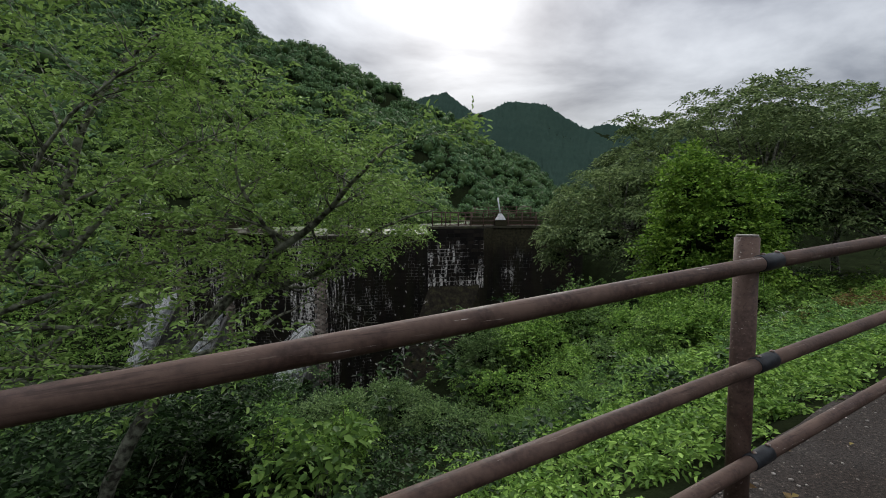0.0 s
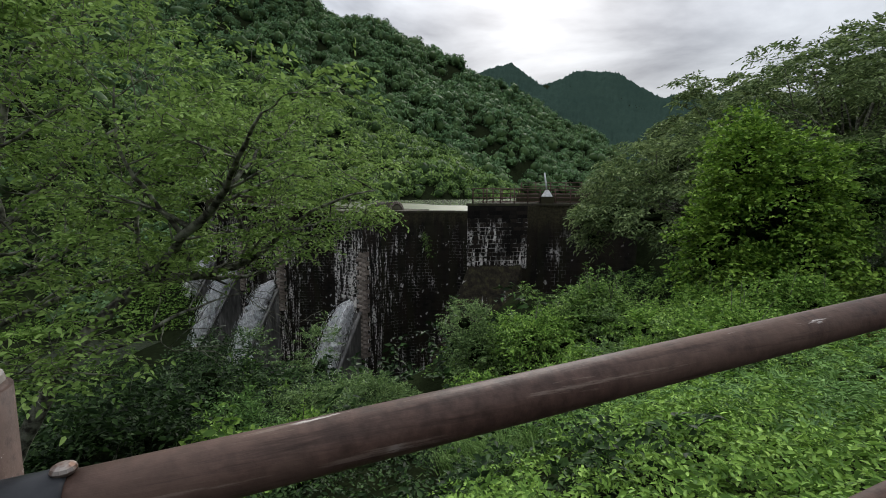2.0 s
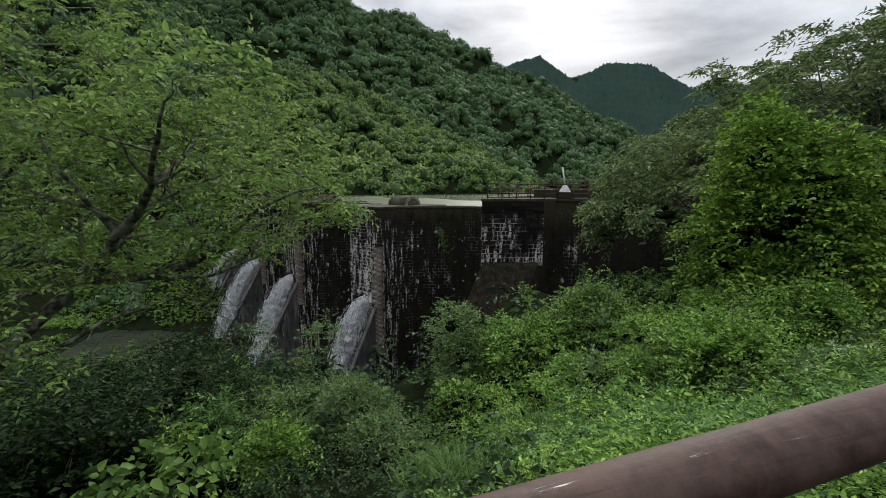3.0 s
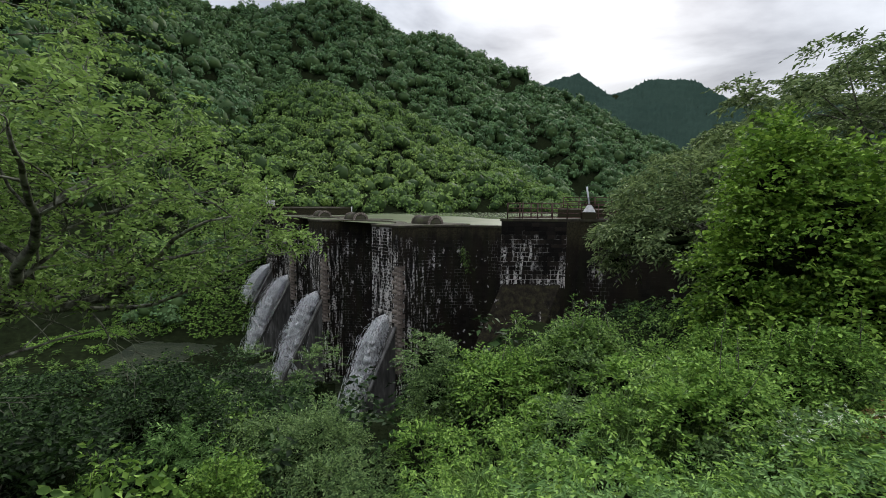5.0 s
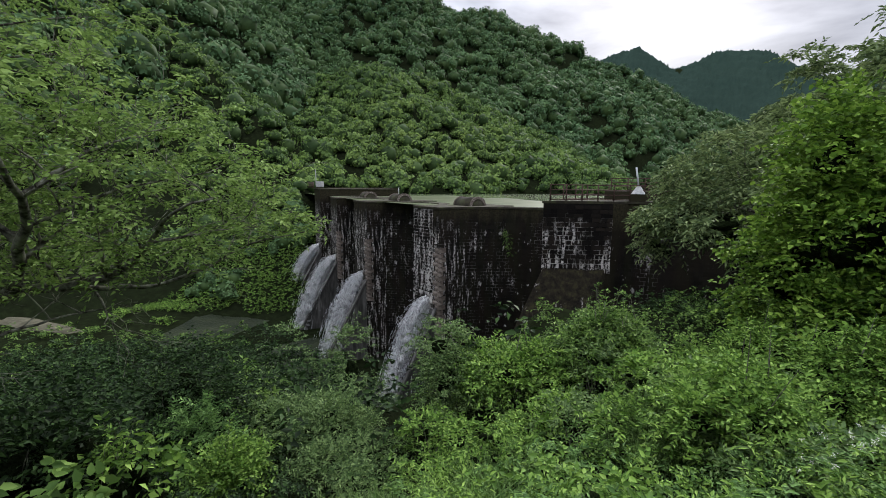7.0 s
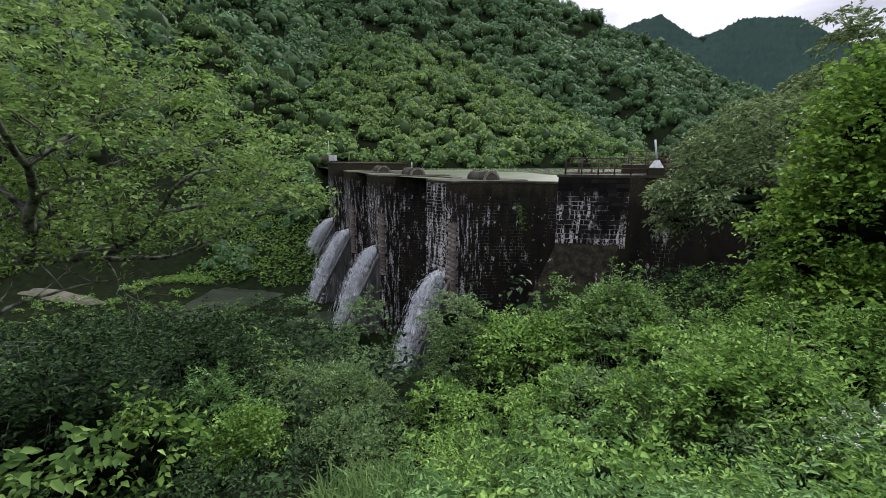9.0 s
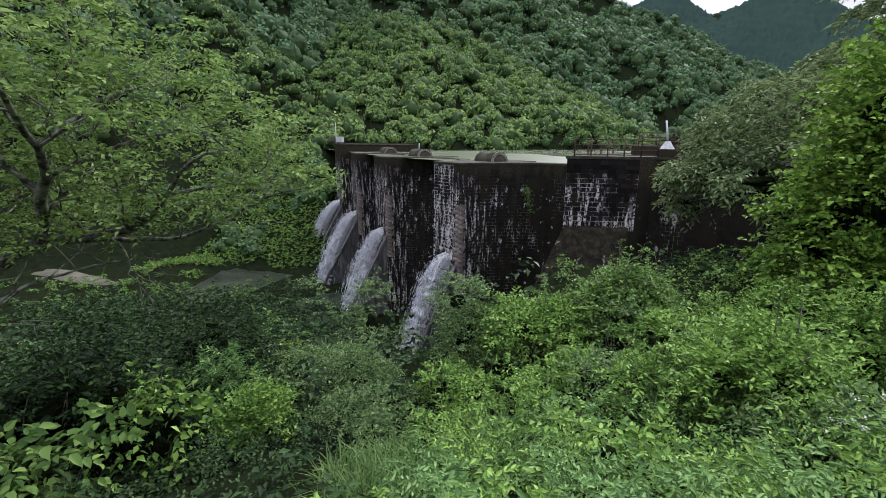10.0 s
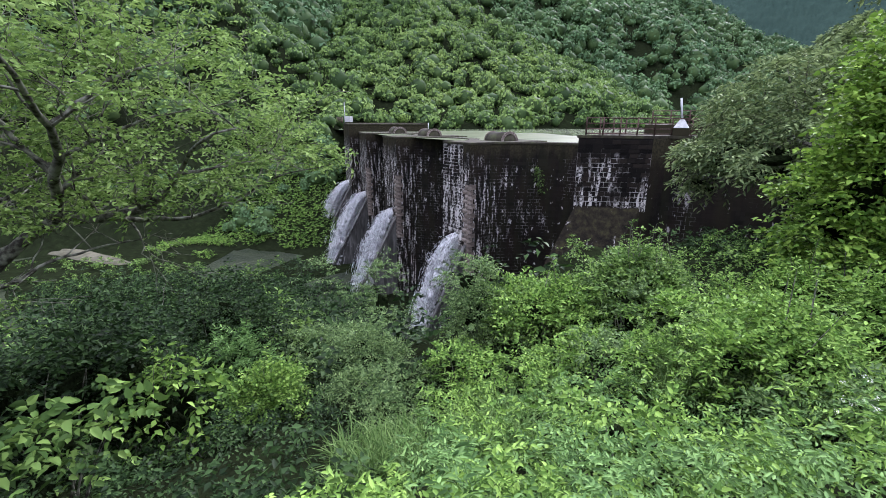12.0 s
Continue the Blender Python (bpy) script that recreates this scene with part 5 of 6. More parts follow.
def shrub(at, radius, height, seed, leaves_n, leaf, material, label, category="shrub", lean=(0, 0), slim=0.52, count=7, twig=0.34, droop=0.3, name="shrub", group="shrubs on the bank", lobes_n=9, column=False, oval=False, per=5, shoots=0):
    """A bushy plant: stems from the ground, leafy sprays over an uneven dome."""
    rng = np.random.default_rng(seed)
    x, y = at[0], at[1]
    z = float(ground_height(x, y))
    thing = anchor(name, (x, y, z))
    n = max(40, leaves_n // count)
    lob = rng.normal(size=(lobes_n, 3))
    lob[:, :2] = unit(lob[:, :2]) * rng.uniform(0.42 if column else 0.15, 0.62, (lobes_n, 1))
    lob[:, 2] = np.linspace(0.12, 0.80, lobes_n) if column else 0.68 - 0.5 * np.hypot(lob[:, 0], lob[:, 1]) + rng.normal(size=lobes_n) * 0.06
    if column:
        lob[:, :2] *= 1.14 - 0.72 * lob[:, 2:3]
    size = rng.uniform(0.30, 0.46, (lobes_n, 1)) * (0.9 if column else 1.0)
    nc = max(8, n // per)
    pick = rng.integers(0, lobes_n, nc)
    d = unit(rng.normal(size=(nc, 3)) + np.array([0, 0, 0.1 if column else 0.5]))
    c = lob[pick] + d * rng.uniform(0.82, 1.0, (nc, 1)) * size[pick] * np.array([1, 1, 0.62])
    c = c * np.array([radius, radius, height])
    c[:, :2] += np.array(lean) * c[:, 2:3]
    c[:, 2] = np.maximum(c[:, 2], 0.02 * height)
    k = np.repeat(np.arange(nc), per)
    fan = unit(rng.normal(size=(nc * per, 3)) * np.array([1, 1, 0.25]) + d[k] * 0.7 + np.array([0, 0, 0.12]))
    p = c[k] + fan * twig * rng.uniform(0.05, 0.55, (nc * per, 1))
    v, f = sprays(rng, p, fan, twig * rng.uniform(0.6, 1.3, nc * per), count, leaf, droop, slim, oval=oval)
    if shoots:
        high = np.argsort(-c[:, 2])[: nc // 3]
        b = c[rng.choice(high, shoots)]
        lift = np.concatenate([rng.normal(size=(shoots, 2)) * 0.12, rng.uniform(0.35, 0.85, (shoots, 1))], 1)
        along = np.linspace(0.05, 1.0, 8)[None, :, None]
        o = (b[:, None] + lift[:, None] * along).reshape(-1, 3)
        way = unit(rng.normal(size=o.shape) * np.array([1, 1, 0.2]) + np.array([0, 0, 0.7]))
        v, f = join([(v, f), sprays(rng, o, way, 0.14, 5, leaf * 0.8, 0.2, 0.4, oval=oval)])
        for p0, up in zip(b, lift):
            part_mesh("shoot", mesh_data("shoot", *tube([p0, p0 + up * 0.5, p0 + up], [0.010, 0.007, 0.003], 4, caps=False), M_BARK), thing)
    part_mesh("foliage", mesh_data("foliage", v, f, material), thing)
    # one near-black lump per lobe, added as shade behind the leaves
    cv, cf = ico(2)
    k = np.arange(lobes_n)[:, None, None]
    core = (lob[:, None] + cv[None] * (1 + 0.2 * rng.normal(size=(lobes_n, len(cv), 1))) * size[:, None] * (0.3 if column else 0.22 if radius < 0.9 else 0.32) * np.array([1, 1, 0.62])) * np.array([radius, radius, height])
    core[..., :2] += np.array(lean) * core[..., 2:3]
    part_mesh("inner_growth", mesh_data("inner_growth", core.reshape(-1, 3), (cf[None] + k * len(cv)).reshape(-1, 3), M_SHADE_CORE), thing, "near-black lumps standing in for shade between the twigs")["kind"] = "stuff"
    for _ in range(int(4 + radius * 3)):
        e = c[rng.integers(0, nc)] * 0.96
        a0 = np.array([rng.normal() * 0.12 * radius, rng.normal() * 0.12 * radius, -0.1])
        m1 = a0 * 0.5 + e * 0.5 + rng.normal(size=3) * 0.08 * radius + np.array([0, 0, 0.1 * height])
        t = np.linspace(0, 1, 7)[:, None]
        line = (1 - t) ** 2 * a0 + 2 * t * (1 - t) * m1 + t**2 * e
        v, f = tube(line, np.linspace(0.016, 0.004, 7) * (0.6 + radius * 0.5), 4, caps=False)
        part_mesh("stem", mesh_data("stem", v, f, M_BARK, smooth=True), thing)
    tagged(thing, label, category, group)
    return thing


# the cherry trees beside the walkway
cherry([
    ([(-5.7, 6.6, -5.2), (-4.9, 6.7, -2.6), (-4.04, 6.9, -0.95), (-3.6, 7.35, -0.25), (-3.35, 7.7, 0.02)], 0.13, 0.085),
    ([(-3.35, 7.7, 0.02), (-2.95, 7.6, 0.42), (-2.62, 7.47, 0.72), (-2.24, 7.38, 0.97), (-1.9, 7.2, 1.2), (-1.71, 7.08, 1.36), (-1.38, 6.8, 1.65), (-1.08, 6.57, 1.91), (-0.75, 6.3, 2.15)], 0.075, 0.014),
    ([(-3.35, 7.7, 0.02), (-3.0, 8.05, 0.02), (-2.6, 8.28, 0.1), (-2.23, 8.43, 0.22), (-2.0, 8.5, 0.4), (-1.6, 8.45, 0.7), (-1.2, 8.35, 0.97), (-0.66, 8.16, 1.22), (-0.1, 8.2, 1.36)], 0.07, 0.01),
    ([(-2.05, 8.48, 0.36), (-2.2, 8.44, 0.62), (-2.35, 8.35, 0.95), (-2.45, 8.2, 1.25), (-2.5, 8.0, 1.5)], 0.03, 0.008),
    ([(-2.95, 8.08, 0.02), (-2.88, 8.7, -0.1), (-2.75, 9.52, -0.18), (-2.45, 10.1, 0.02), (-2.22, 10.56, 0.27)], 0.045, 0.01),
    ([(-2.75, 9.52, -0.18), (-2.3, 9.75, 0.02), (-1.8, 9.9, 0.28), (-1.19, 10.02, 0.56), (-0.4, 10.3, 0.74)], 0.028, 0.007),
    ([(-1.71, 7.08, 1.36), (-1.6, 7.5, 1.7), (-1.65, 8.0, 2.0), (-1.5, 8.5, 2.15)], 0.03, 0.008),
    ([(-2.24, 7.38, 0.97), (-2.1, 7.9, 1.25), (-1.8, 8.5, 1.5), (-1.5, 9.0, 1.6)], 0.028, 0.008),
    ([(-1.6, 8.45, 0.7), (-1.5, 8.85, 0.74), (-1.4, 9.2, 0.8), (-1.1, 9.6, 0.85)], 0.024, 0.007),
    ([(-2.62, 7.47, 0.72), (-2.9, 7.2, 1.3), (-3.1, 7.0, 1.9), (-3.0, 6.9, 2.6)], 0.035, 0.01),
    ([(-3.35, 7.7, 0.02), (-3.7, 7.9, 0.6), (-3.9, 8.3, 1.2), (-3.7, 8.8, 1.8)], 0.045, 0.01),
    ([(-4.04, 6.9, -0.95), (-3.1, 6.95, -0.66), (-2.7, 7.2, -0.42), (-2.42, 7.6, -0.28), (-2.19, 8.01, -0.2)], 0.035, 0.007),
], 41, "spreading cherry tree with crooked lichened limbs and airy leaves", leaf=0.088, shoots=6, reach=1.0, base_z=0.02, per=3, count=7)
cherry([
    ([(-9.6, 7.6, -6.0), (-9.0, 7.9, -2.5), (-8.0, 8.2, 0.0), (-7.0, 8.6, 1.5)], 0.17, 0.09),
    ([(-7.3, 8.4, 0.0), (-6.3, 8.7, 1.3), (-5.3, 9.0, 2.2), (-4.3, 9.4, 2.8)], 0.08, 0.02),
    ([(-7.0, 8.6, 1.5), (-6.6, 8.6, 2.8), (-6.0, 8.8, 4.0), (-5.2, 9.0, 4.8)], 0.08, 0.02),
    ([(-7.2, 8.5, 0.6), (-7.9, 7.6, 1.8), (-8.1, 7.0, 3.0), (-8.0, 6.6, 4.2)], 0.07, 0.02),
    ([(-7.4, 8.3, -0.8), (-6.4, 8.1, -0.3), (-5.4, 8.2, 0.3), (-4.4, 8.6, 0.8)], 0.06, 0.015),
    ([(-7.4, 8.3, -1.2), (-6.6, 9.3, -0.7), (-5.6, 10.3, -0.3), (-4.8, 11.2, 0.0)], 0.06, 0.015),
], 42, "second cherry tree with lichened limbs behind the first", leaf=0.115, shoots=8, reach=1.7, per=3)
cherry([
    ([(-7.8, 5.0, -4.6), (-7.0, 5.3, -2.0), (-6.2, 5.7, -0.2), (-5.6, 6.0, 0.8)], 0.10, 0.045),
    ([(-5.6, 6.0, 0.8), (-5.0, 6.3, 1.4), (-4.2, 6.6, 1.9), (-3.4, 6.6, 2.3)], 0.03, 0.01),
    ([(-5.6, 6.0, 0.8), (-5.2, 6.0, 1.9), (-4.5, 6.1, 2.8), (-3.6, 6.2, 3.4)], 0.03, 0.01),
    ([(-6.2, 5.7, -0.2), (-5.2, 6.2, 0.2), (-4.4, 6.4, 0.5), (-3.8, 6.5, 0.6)], 0.045, 0.012),
    ([(-6.2, 5.7, -0.2), (-5.3, 5.8, -0.2), (-4.5, 5.9, -0.2), (-3.7, 5.9, -0.1)], 0.045, 0.01),
    ([(-6.5, 5.6, -0.9), (-5.4, 5.8, -0.7), (-4.4, 5.8, -0.7), (-3.4, 5.7, -0.75)], 0.035, 0.008),
    ([(-6.5, 5.6, -0.9), (-5.2, 6.0, -0.9), (-3.9, 6.3, -0.85), (-2.8, 6.4, -0.9)], 0.035, 0.008),
], 43, "leaning cherry tree with drooping sprays of oval leaves", leaf=0.09, shoots=7, reach=1.0, per=3, base_z=-1.3)
# broad trees on the right bank
crown_tree((10.1, 24.0), -1.9, 4.5, 4.6, 51, 190, 34, 0.23, "dark broad spreading tree beside the dam", pad=0.95)
crown_tree((14.0, 28.5), 0.0, 8.4, 4.4, 52, 110, 36, 0.27, "tall dark broadleaf tree on the bank", pad=1.05)
crown_tree((14.8, 21.5), -0.5, 8.0, 4.3, 53, 150, 36, 0.22, "dark spreading tree behind the vine thicket", pad=1.0)
crown_tree((17.5, 17.5), -0.5, 5.4, 3.9, 54, 95, 42, 0.19, "dark spreading tree beside the walkway", pad=0.95)
crown_tree((20.5, 24.0), 0.0, 8.6, 5.2, 56, 80, 34, 0.27, "tall dark tree behind others on the bank", pad=1.1)

# the pillar of vines
shrub((9.1, 15.8), 2.5, 5.7, 61, 42000, 0.13, M_VINE, "tall bright green thicket overgrown with climbing vines", "vine thicket", slim=0.72, twig=0.4, droop=0.3, name="vine_thicket", group="", lobes_n=34, column=True, oval=True, count=5, per=4)

# shrubs on the slope below the railing
SHRUBS = [
    # x, y, radius, top, leaves, leaf, material, label
    (1.0, 13.4, 1.25, -1.65, 10000, 0.085, M_SHRUB_GREY, "feathery grey-green shrub in front of the dam"),
    (2.6, 13.6, 1.3, -1.75, 9000, 0.095, M_WEED, "leafy green shrub on the bank"),
    (4.2, 14.6, 1.25, -1.25, 9000, 0.10, M_SHRUB, "leafy green shrub with upright shoots"),
    (-1.3, 12.4, 1.3, -3.3, 9000, 0.085, M_SHRUB_GREY, "soft grey-green shrub with fine pinnate leaves"),
    (-3.0, 13.2, 1.7, -4.0, 11000, 0.10, M_SHRUB_GREY, "soft grey-green shrub on the slope"),
    (-3.6, 17.4, 1.8, -5.4, 9000, 0.11, M_SHRUB_GREY, "grey-green shrub above the falls"),
    (-4.4, 11.2, 1.2, -3.15, 5200, 0.13, M_FERN, "blue-green sapling with drooping pinnate leaves"),
    (-2.2, 10.2, 0.85, -3.5, 5200, 0.10, M_WEED, "bright green creeper-clad shrub"),
    (-6.0, 12.5, 2.2, -2.1, 11000, 0.11, M_SHRUB_SHADED, "dark shaded shrub on the slope"),
    (-8.0, 16.5, 2.6, -3.0, 10000, 0.13, M_SHRUB_SHADED, "dark shaded shrub further down the slope"),
    (-5.5, 9.2, 1.6, -2.5, 10000, 0.10, M_SHRUB_SHADED, "dark shaded shrub under the cherry tree"),
    (-1.9, 6.6, 0.95, -2.0, 420, 0.17, M_SHRUB, "broad-leaved bright shrub near the railing"),
    (-3.1, 9.1, 0.9, -2.95, 480, 0.17, M_WEED, "broad-leaved bright shrub among dark bushes"),
    (6.0, 11.2, 1.15, -0.7, 9000, 0.085, M_WEED, "bright leafy shrub standing out of the weeds"),
    (8.0, 12.2, 1.1, -0.4, 7000, 0.085, M_WEED, "bright weedy shrub near the vine thicket"),
    (-6.5, 20.5, 2.2, -4.6, 9000, 0.13, M_SHRUB_GREY, "grey-green shrub at the slope's foot"),
    (0.3, 10.6, 1.1, -3.5, 6000, 0.08, M_SHRUB_GREY, "soft grey-green shrub on the slope"),
    (11.9, 17.6, 1.9, 3.0, 14000, 0.13, M_SHRUB, "tall mid-green bush beside the vine thicket"),
    (7.4, 14.6, 1.0, -1.3, 6000, 0.09, M_WEED, "bright weedy shrub at the vine thicket's foot"),
    (-10.5, 12.5, 2.4, -3.1, 9000, 0.13, M_SHRUB_SHADED, "dark shaded thicket bush beyond the cherry trees"),
    (-8.6, 18.8, 2.3, -5.0, 8000, 0.13, M_SHRUB_GREY, "grey-green bush low on the steep slope"),
    (-11.5, 20.5, 2.8, -4.5, 8000, 0.15, M_SHRUB_SHADED, "dark bush low on the steep slope"),
]
rng = np.random.default_rng(9)
k = 0
for dist, n in ((6.6, 3), (8.6, 5), (11.0, 5), (14.5, 7), (19.0, 7), (26.0, 7)):
    for az in np.linspace(-98, -38 if dist > 12 else -63, n):
        a = radians(az + rng.uniform(-3, 3))
        x, y = 4.5 + dist * math.sin(a), 4.1 + dist * math.cos(a)
        if math.hypot(x, y) < 7.2 or (x > -4.2 and y < 10.5):
            continue
        top = 1.5 - dist * (rng.uniform(0.27, 0.33) + 0.006 * max(0.0, az + 55))
        mt, lab = ((M_SHRUB_SHADED, "dark shaded shrub on the steep slope"), (M_SHRUB, "mid-green leafy shrub on the steep slope"), (M_SHRUB_SHADED, "dark shaded shrub on the steep slope"), (M_SHRUB_SHADED, "dark shaded shrub on the steep slope"))[k % 4]
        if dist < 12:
            mt, lab = M_SHRUB_SHADED, "dark shaded shrub on the steep slope"
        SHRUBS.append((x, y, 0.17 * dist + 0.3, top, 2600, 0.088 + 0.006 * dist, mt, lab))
        k += 1
for i, (x, y, r, top, n, lf, mt, lab) in enumerate(SHRUBS):
    h = max(0.8, (top - float(ground_height(x, y))) / 0.92)
    shrub((x, y), r, h, 100 + i, n, lf, mt, lab, twig=3.6 * lf, droop=0.7 if n < 500 else 0.3, slim=0.4 if mt is M_SHRUB_GREY else 0.3 if mt is M_FERN else 0.62 if lf > 0.16 and n < 500 else 0.5, count=10 if mt is M_SHRUB_GREY else 14 if mt is M_FERN else 7, oval=math.hypot(x - 4, y - 4) < 8.5, shoots=14 if "upright shoots" in lab else 5 if mt is M_WEED else 0)


def undergrowth(seed, n, s0, s1, d0, d1, leaf, hmin, hmax, material, label, slim=0.52, count=6, twig=0.32, per=8, oval=False):
    """Leafy plants close together: sprays round short upright stems."""
    rng = np.random.default_rng(seed)
    m_ = n // per
    s, d = rng.uniform(s0, s1, m_), rng.uniform(d0, d1, m_)
    x = RAIL_AT[0] + RAIL_WAY[0] * s + RAIL_OUT[0] * d
    y = RAIL_AT[1] + RAIL_WAY[1] * s + RAIL_OUT[1] * d
    hump = 0.5 + 0.55 * wave(x, y, 2.0, seed)
    tall = (hmin + (hmax - hmin) * hump.clip(0, 1.3)) * rng.uniform(0.6, 1.15, m_) * np.clip(0.2 + d / 3.5, 0, 1)
    z = ground_height(x, y)
    k = np.repeat(np.arange(m_), per)
    up = np.tile((np.arange(per) + 0.5) / per, m_) ** 0.6
    w = unit(rng.normal(size=(m_ * per, 3)) * np.array([1, 1, 0.2]) + np.array([0, 0, 0.3]))
    base = np.stack([x[k], y[k], z[k] + tall[k] * up], 1)
    v, f = sprays(rng, base, w, twig * (1.25 - 0.6 * up) * rng.uniform(0.7, 1.3, m_ * per), count, leaf, 0.4, slim, oval=oval)
    ob = part_mesh("undergrowth", mesh_data("undergrowth", v, f, material))
    return tagged(ob, label, "undergrowth", kind="stuff")


undergrowth(71, 4400, 4.2, 18.0, 2.4, 9.0, 0.075, 0.05, 0.9, M_WEED, "tangled bright green weeds covering the bank", slim=0.42, count=8, oval=True)
undergrowth(70, 4000, 0.3, 15.0, 0.45, 3.6, 0.065, 0.08, 0.6, M_WEED, "low bright green weeds beside the walkway", slim=0.42, count=7, twig=0.2, oval=True)
rng = np.random.default_rng(79)
for i in range(44):
    s, d = rng.uniform(4.8, 15.5), rng.uniform(4.0, 10.0)
    x = RAIL_AT[0] + RAIL_WAY[0] * s + RAIL_OUT[0] * d
    y = RAIL_AT[1] + RAIL_WAY[1] * s + RAIL_OUT[1] * d
    mt, lab = ((M_WEED, "bushy bright green weed clump on the bank"), (M_SHRUB, "bushy mid-green weed clump on the bank"), (M_WEED, "bushy bright green weed clump on the bank"), (M_SHRUB_GREY, "bushy grey-green weed clump on the bank"))[i % 4]
    r = rng.uniform(0.45, 0.85)
    shrub((x, y), r, r * rng.uniform(1.1, 1.6), 300 + i, 1000, rng.uniform(0.07, 0.10), mt, lab, "weed clump", slim=rng.uniform(0.32, 0.55), twig=0.34, count=9, oval=True, name="weed_clump", group="weed clumps on the bank", lobes_n=7)
undergrowth(72, 2200, 5.0, 15.0, 6.0, 13.0, 0.10, 0.2, 0.8, M_SHRUB, "tangled green undergrowth lower on the bank")
undergrowth(73, 4500, -12.0, 3.4, 1.6, 9.5, 0.085, 0.1, 0.9, M_SHRUB_SHADED, "shaded dark undergrowth under the cherry tree")
undergrowth(74, 3000, -20.0, 8.0, 9.0, 34.0, 0.24, 0.3, 2.2, M_SHRUB_SHADED, "dark thicket on the steep lower slope", twig=0.7)
undergrowth(84, 8000, -44.0, 0.0, 32.0, 62.0, 0.36, 0.4, 3.0, M_SHRUB_SHADED, "dark bushes along the river below the dam", twig=1.0)
undergrowth(85, 1800, -60.0, -14.0, 44.0, 74.0, 0.34, 0.3, 1.6, M_SHRUB, "green reeds and bushes on the river flat", twig=0.9)
undergrowth(75, 1500, 12.0, 30.0, 8.0, 14.0, 0.14, 0.1, 0.5, M_SHRUB_SHADED, "shaded undergrowth beneath the bank trees", twig=0.5)


undergrowth(77, 2800, 4.0, 17.0, 3.2, 11.0, 0.085, 0.55, 1.35, M_WEED, "tall upright leafy stalks among the weeds", slim=0.26, count=5, twig=0.2, per=14)
undergrowth(78, 3400, -3.0, 14.0, 0.36, 2.4, 0.05, 0.1, 0.4, M_WEED, "low weeds creeping over the walkway's edge", twig=0.14)
undergrowth(69, 2600, 13.5, 25.0, 0.6, 9.0, 0.13, 0.4, 1.2, M_WEED, "leafy green weeds beneath the bank trees", twig=0.4)
undergrowth(80, 2500, 4.0, 12.0, 1.0, 6.5, 0.07, 0.3, 0.85, M_FERN, "pinnate-leaved seedlings arching out of the weeds", slim=0.34, count=14, twig=0.42, per=5, oval=True)
undergrowth(86, 2400, -0.8, 5.5, 0.42, 2.8, 0.055, 0.15, 0.55, M_WEED, "fresh green weeds along the walkway's edge", slim=0.45, count=7, twig=0.2, oval=True)
undergrowth(76, 2000, 9.8, 13.5, 2.0, 4.6, 0.075, 0.3, 1.1, M_DRY, "withered brown cut weeds on the bank", slim=0.3)


def grass(seed, n, s0, s1, d0, d1, length, label):
    rng = np.random.default_rng(seed)
    k = n // 40
    cs, cd = rng.uniform(s0, s1, k), rng.uniform(d0, d1, k)
    s, d = np.repeat(cs, 40) + rng.normal(size=k * 40) * 0.10, np.repeat(cd, 40) + rng.normal(size=k * 40) * 0.10
    x = RAIL_AT[0] + RAIL_WAY[0] * s + RAIL_OUT[0] * d
    y = RAIL_AT[1] + RAIL_WAY[1] * s + RAIL_OUT[1] * d
    z = ground_height(x, y)
    w = unit(rng.normal(size=(k * 40, 3)) * np.array([0.45, 0.45, 0.1]) + np.array([0, 0, 1.0]))
    L = length * rng.uniform(0.5, 1.2, k * 40)
    p = np.stack([x, y, z], 1)
    side = unit(np.cross(w, rng.normal(size=(k * 40, 3)))) * 0.008
    out = w * np.array([1, 1, 0])
    q1 = p + w * L[:, None] * 0.55
    q2 = q1 + (w * 0.35 + out * 0.9 - np.array([0, 0, 0.05])) * L[:, None] * 0.5
    v = np.stack([p - side, p + side, q1 + side, q1 - side, q2], 1).reshape(-1, 3)
    i = np.arange(k * 40)[:, None] * 5
    ob = part_mesh("grass", mesh_data("grass", v, [i + [0, 1, 2, 3], i + [3, 2, 4]], M_GRASS))
    tagged(ob, label, "grass", kind="stuff")


grass(81, 2400, 2.9, 5.4, 4.9, 6.4, 0.75, "long arching grass tufts among the weeds")
grass(83, 900, 7.4, 8.4, 5.8, 6.8, 1.0, "long pale grass tuft on the bank")
grass(82, 2600, 11.8, 15.5, 6.2, 9.0, 1.2, "tall arching grass by the vine thicket")


def meadow():
    """Bright herbage on the far river flat."""
    rng = np.random.default_rng(77)
    n = 11000
    x, y = rng.uniform(-72, -36, n), rng.uniform(50, 86, n)
    z = ground_height(x, y)
    k = (z < -9) & (z > -20.55) & (y - 0.55 * x + 6 * wave(x, y, 14, 21) > 90)
    x, y, z = x[k], y[k], z[k] + rng.uniform(0.1, 0.9, k.sum())
    w = unit(rng.normal(size=(len(x), 3)) * np.array([1, 1, 0.4]) + np.array([0, 0, 0.3]))
    v, f = sprays(rng, np.stack([x, y, z], 1), w, 0.6 * np.ones(len(x)), 5, 0.3, 0.3, 0.6)
    tagged(part_mesh("meadow", mesh_data("meadow", v, f, M_WEED)), "bright green herbage on the river flat", "meadow", kind="stuff")


meadow()


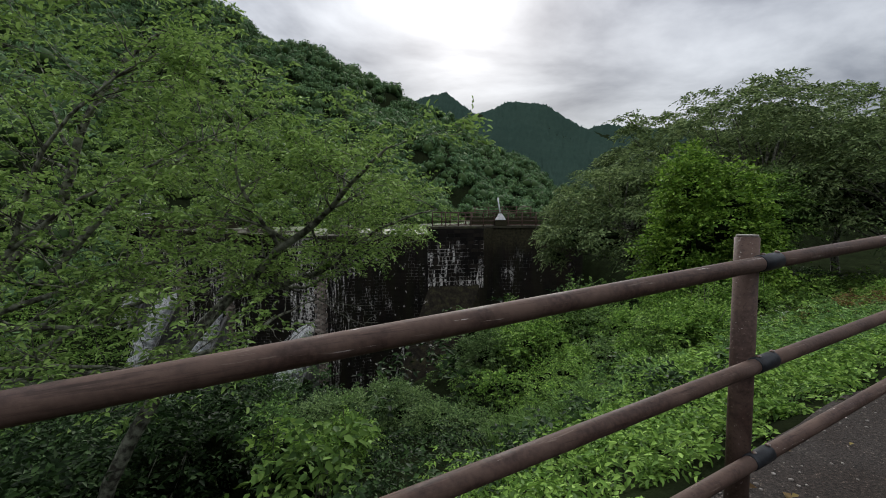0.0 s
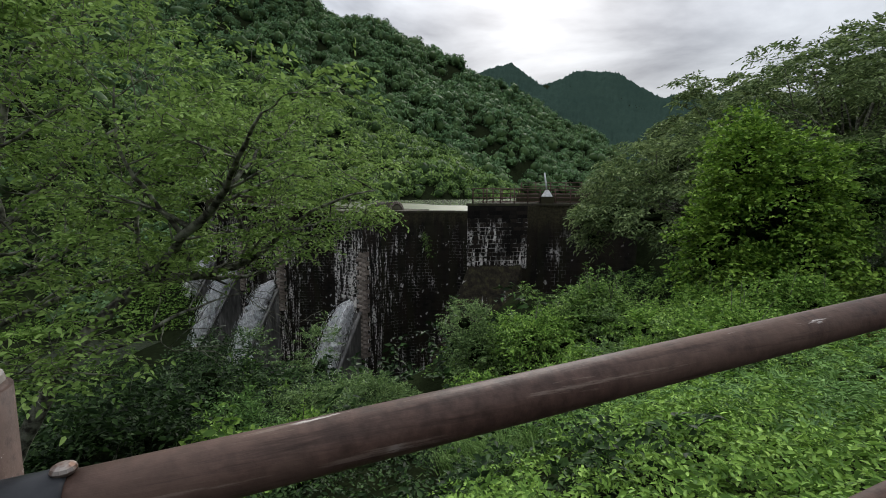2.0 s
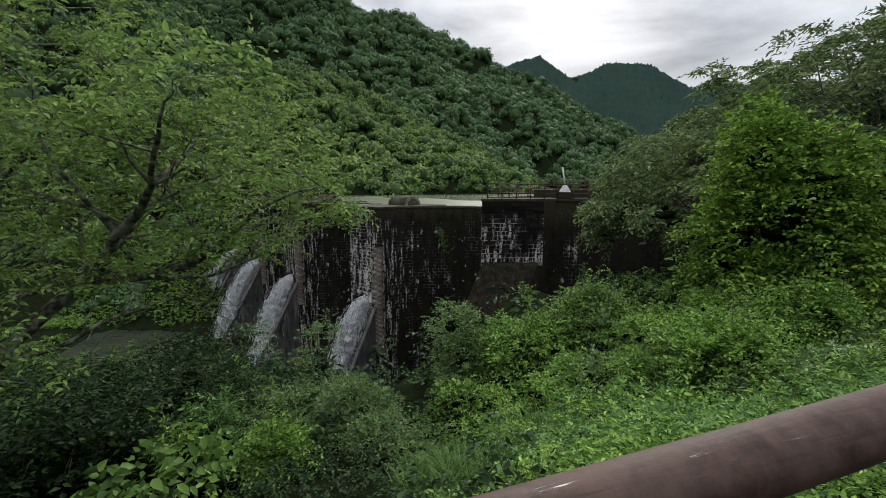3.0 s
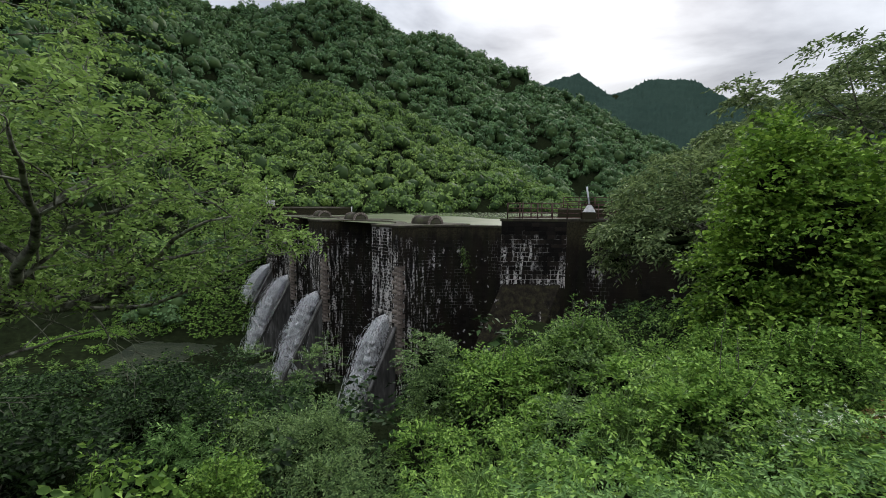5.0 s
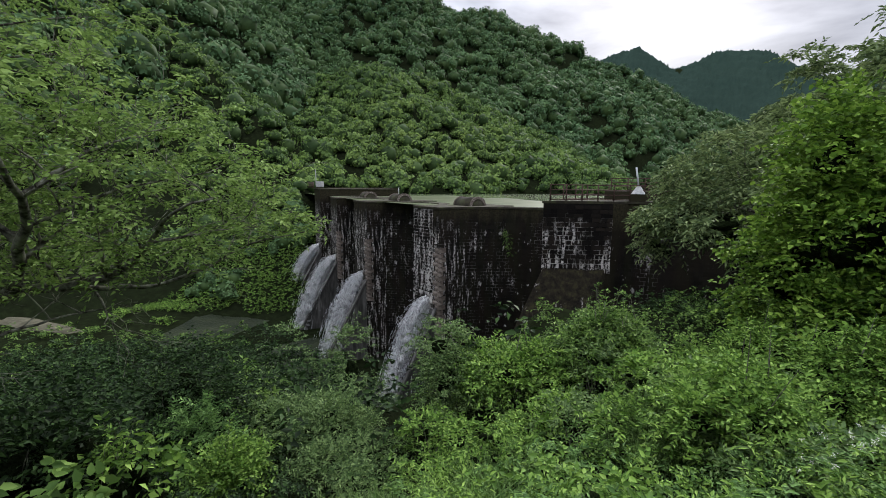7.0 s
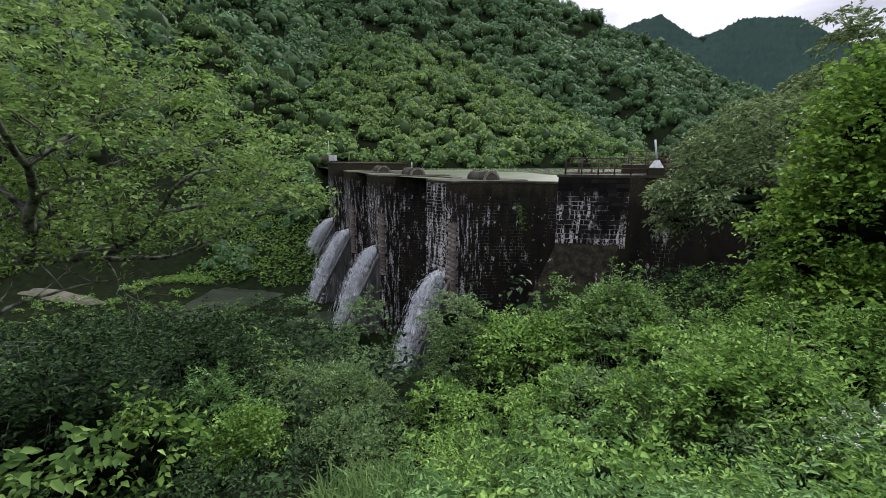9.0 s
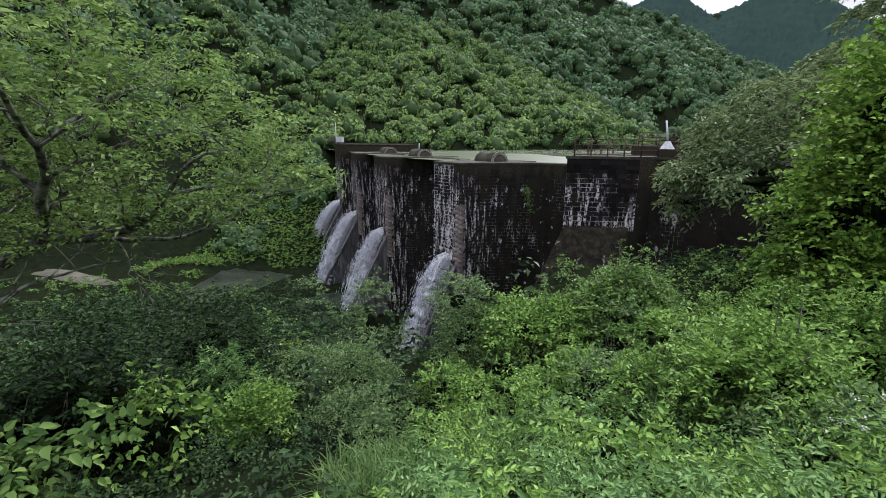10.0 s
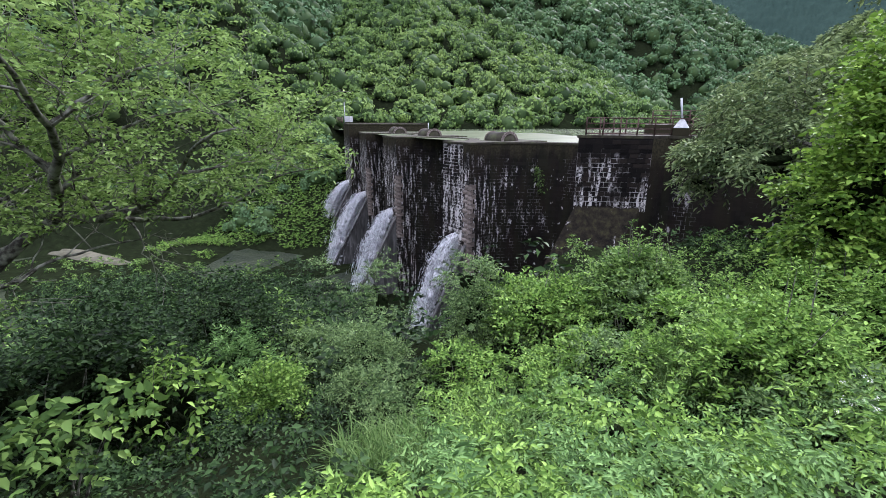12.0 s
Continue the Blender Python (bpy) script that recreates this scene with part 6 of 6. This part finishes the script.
def wall_plant():
    """A small hanging plant rooted in the arch wall."""
    rng = np.random.default_rng(88)
    thing = anchor("wall_plant", (-6.3, 49.0, -3.0))
    n = 75
    t = rng.uniform(0, 1, n)
    p = np.stack([rng.normal(size=n) * 0.22 + 0.5 * t - 0.2, -0.15 - 0.25 * rng.random(n), -2.6 * t + 0.4], 1)
    w = unit(rng.normal(size=(n, 3)) * np.array([1, 0.6, 0.5]) + np.array([0, -0.5, -0.3]))
    v, f = sprays(rng, p, w, 0.3 * np.ones(n), 6, 0.12, 0.4, 0.6)
    part_mesh("foliage", mesh_data("foliage", v, f, M_SHRUB), thing)
    for k in range(3):
        v, f = tube(smooth_line([(0, 0.1, 0.3), (0.1 * k - 0.1, -0.2, -0.8), (0.15 * k, -0.2, -2.0)], 8), np.linspace(0.02, 0.006, 8), 4)
        part_mesh("stem", mesh_data("stem", v, f, M_BARK), thing)
    tagged(thing, "small green creeper rooted in the dark arch wall", "wall plant")


wall_plant()


def flowers():
    """White flower heads among the weeds."""
    rng = np.random.default_rng(89)
    pcs = []
    for _ in range(30):
        s, d = rng.normal(8.1, 0.28), rng.normal(3.6, 0.22)
        x = RAIL_AT[0] + RAIL_WAY[0] * s + RAIL_OUT[0] * d
        y = RAIL_AT[1] + RAIL_WAY[1] * s + RAIL_OUT[1] * d
        z = float(ground_height(x, y)) + rng.uniform(0.55, 0.9)
        n = 12
        a = np.linspace(0, 2 * np.pi, n, endpoint=False)
        w = np.stack([np.cos(a), np.sin(a), 0.3 + 0 * a], 1)
        pcs.append(leaves(np.array([x, y, z]) + w * 0.004 + rng.normal(size=(n, 3)) * 0.010, w, np.array([[0, 0, 1.0]]).repeat(n, 0), 0.011, 0.008))
    v, f = join(pcs)
    tagged(part_mesh("flower", mesh_data("flower", v, f, M_FLOWER)), "small white wild flower heads among the weeds", "flower", kind="stuff")


flowers()


def litter():
    """Fallen leaves and grit on the walkway."""
    rng = np.random.default_rng(90)
    n = 260
    s, d = rng.uniform(-2, 9, n), -np.abs(rng.normal(size=n)) * 0.9 + 0.3
    x = RAIL_AT[0] + RAIL_WAY[0] * s + RAIL_OUT[0] * d
    y = RAIL_AT[1] + RAIL_WAY[1] * s + RAIL_OUT[1] * d
    z = -0.106 + 0.06 * s
    w = rng.normal(size=(n, 3)) * np.array([1, 1, 0.08])
    v, f = leaves(np.stack([x, y, z], 1), w, np.array([[0, 0, 1.0]]).repeat(n, 0) + rng.normal(size=(n, 3)) * 0.25, rng.uniform(0.03, 0.07, n), rng.uniform(0.015, 0.035, n))
    tagged(part_mesh("leaf_litter", mesh_data("leaf_litter", v, f, M_DRY)), "scattered dry fallen leaves on the asphalt", "leaf litter", kind="stuff")
    cv, cf = ico(1)
    n = 1300
    s, d = rng.uniform(-2, 9, n), -np.abs(rng.normal(size=n)) * 1.1 + 0.28
    x = RAIL_AT[0] + RAIL_WAY[0] * s + RAIL_OUT[0] * d
    y = RAIL_AT[1] + RAIL_WAY[1] * s + RAIL_OUT[1] * d
    r = rng.uniform(0.003, 0.013, (n, 1, 1)) * rng.uniform(0.5, 1.2, (n, 1, 1))
    v = np.stack([x, y, -0.113 + 0.06 * s], 1)[:, None] + cv[None] * r * (1 + 0.25 * rng.normal(size=(n, len(cv), 1))) * np.array([1, 1, 0.7])
    f = (cf[None] + np.arange(n)[:, None, None] * len(cv)).reshape(-1, 3)
    tagged(part_mesh("grit", mesh_data("grit", v.reshape(-1, 3), f, M_CAP)), "loose pale grit on the walkway", "grit", kind="stuff")


litter()
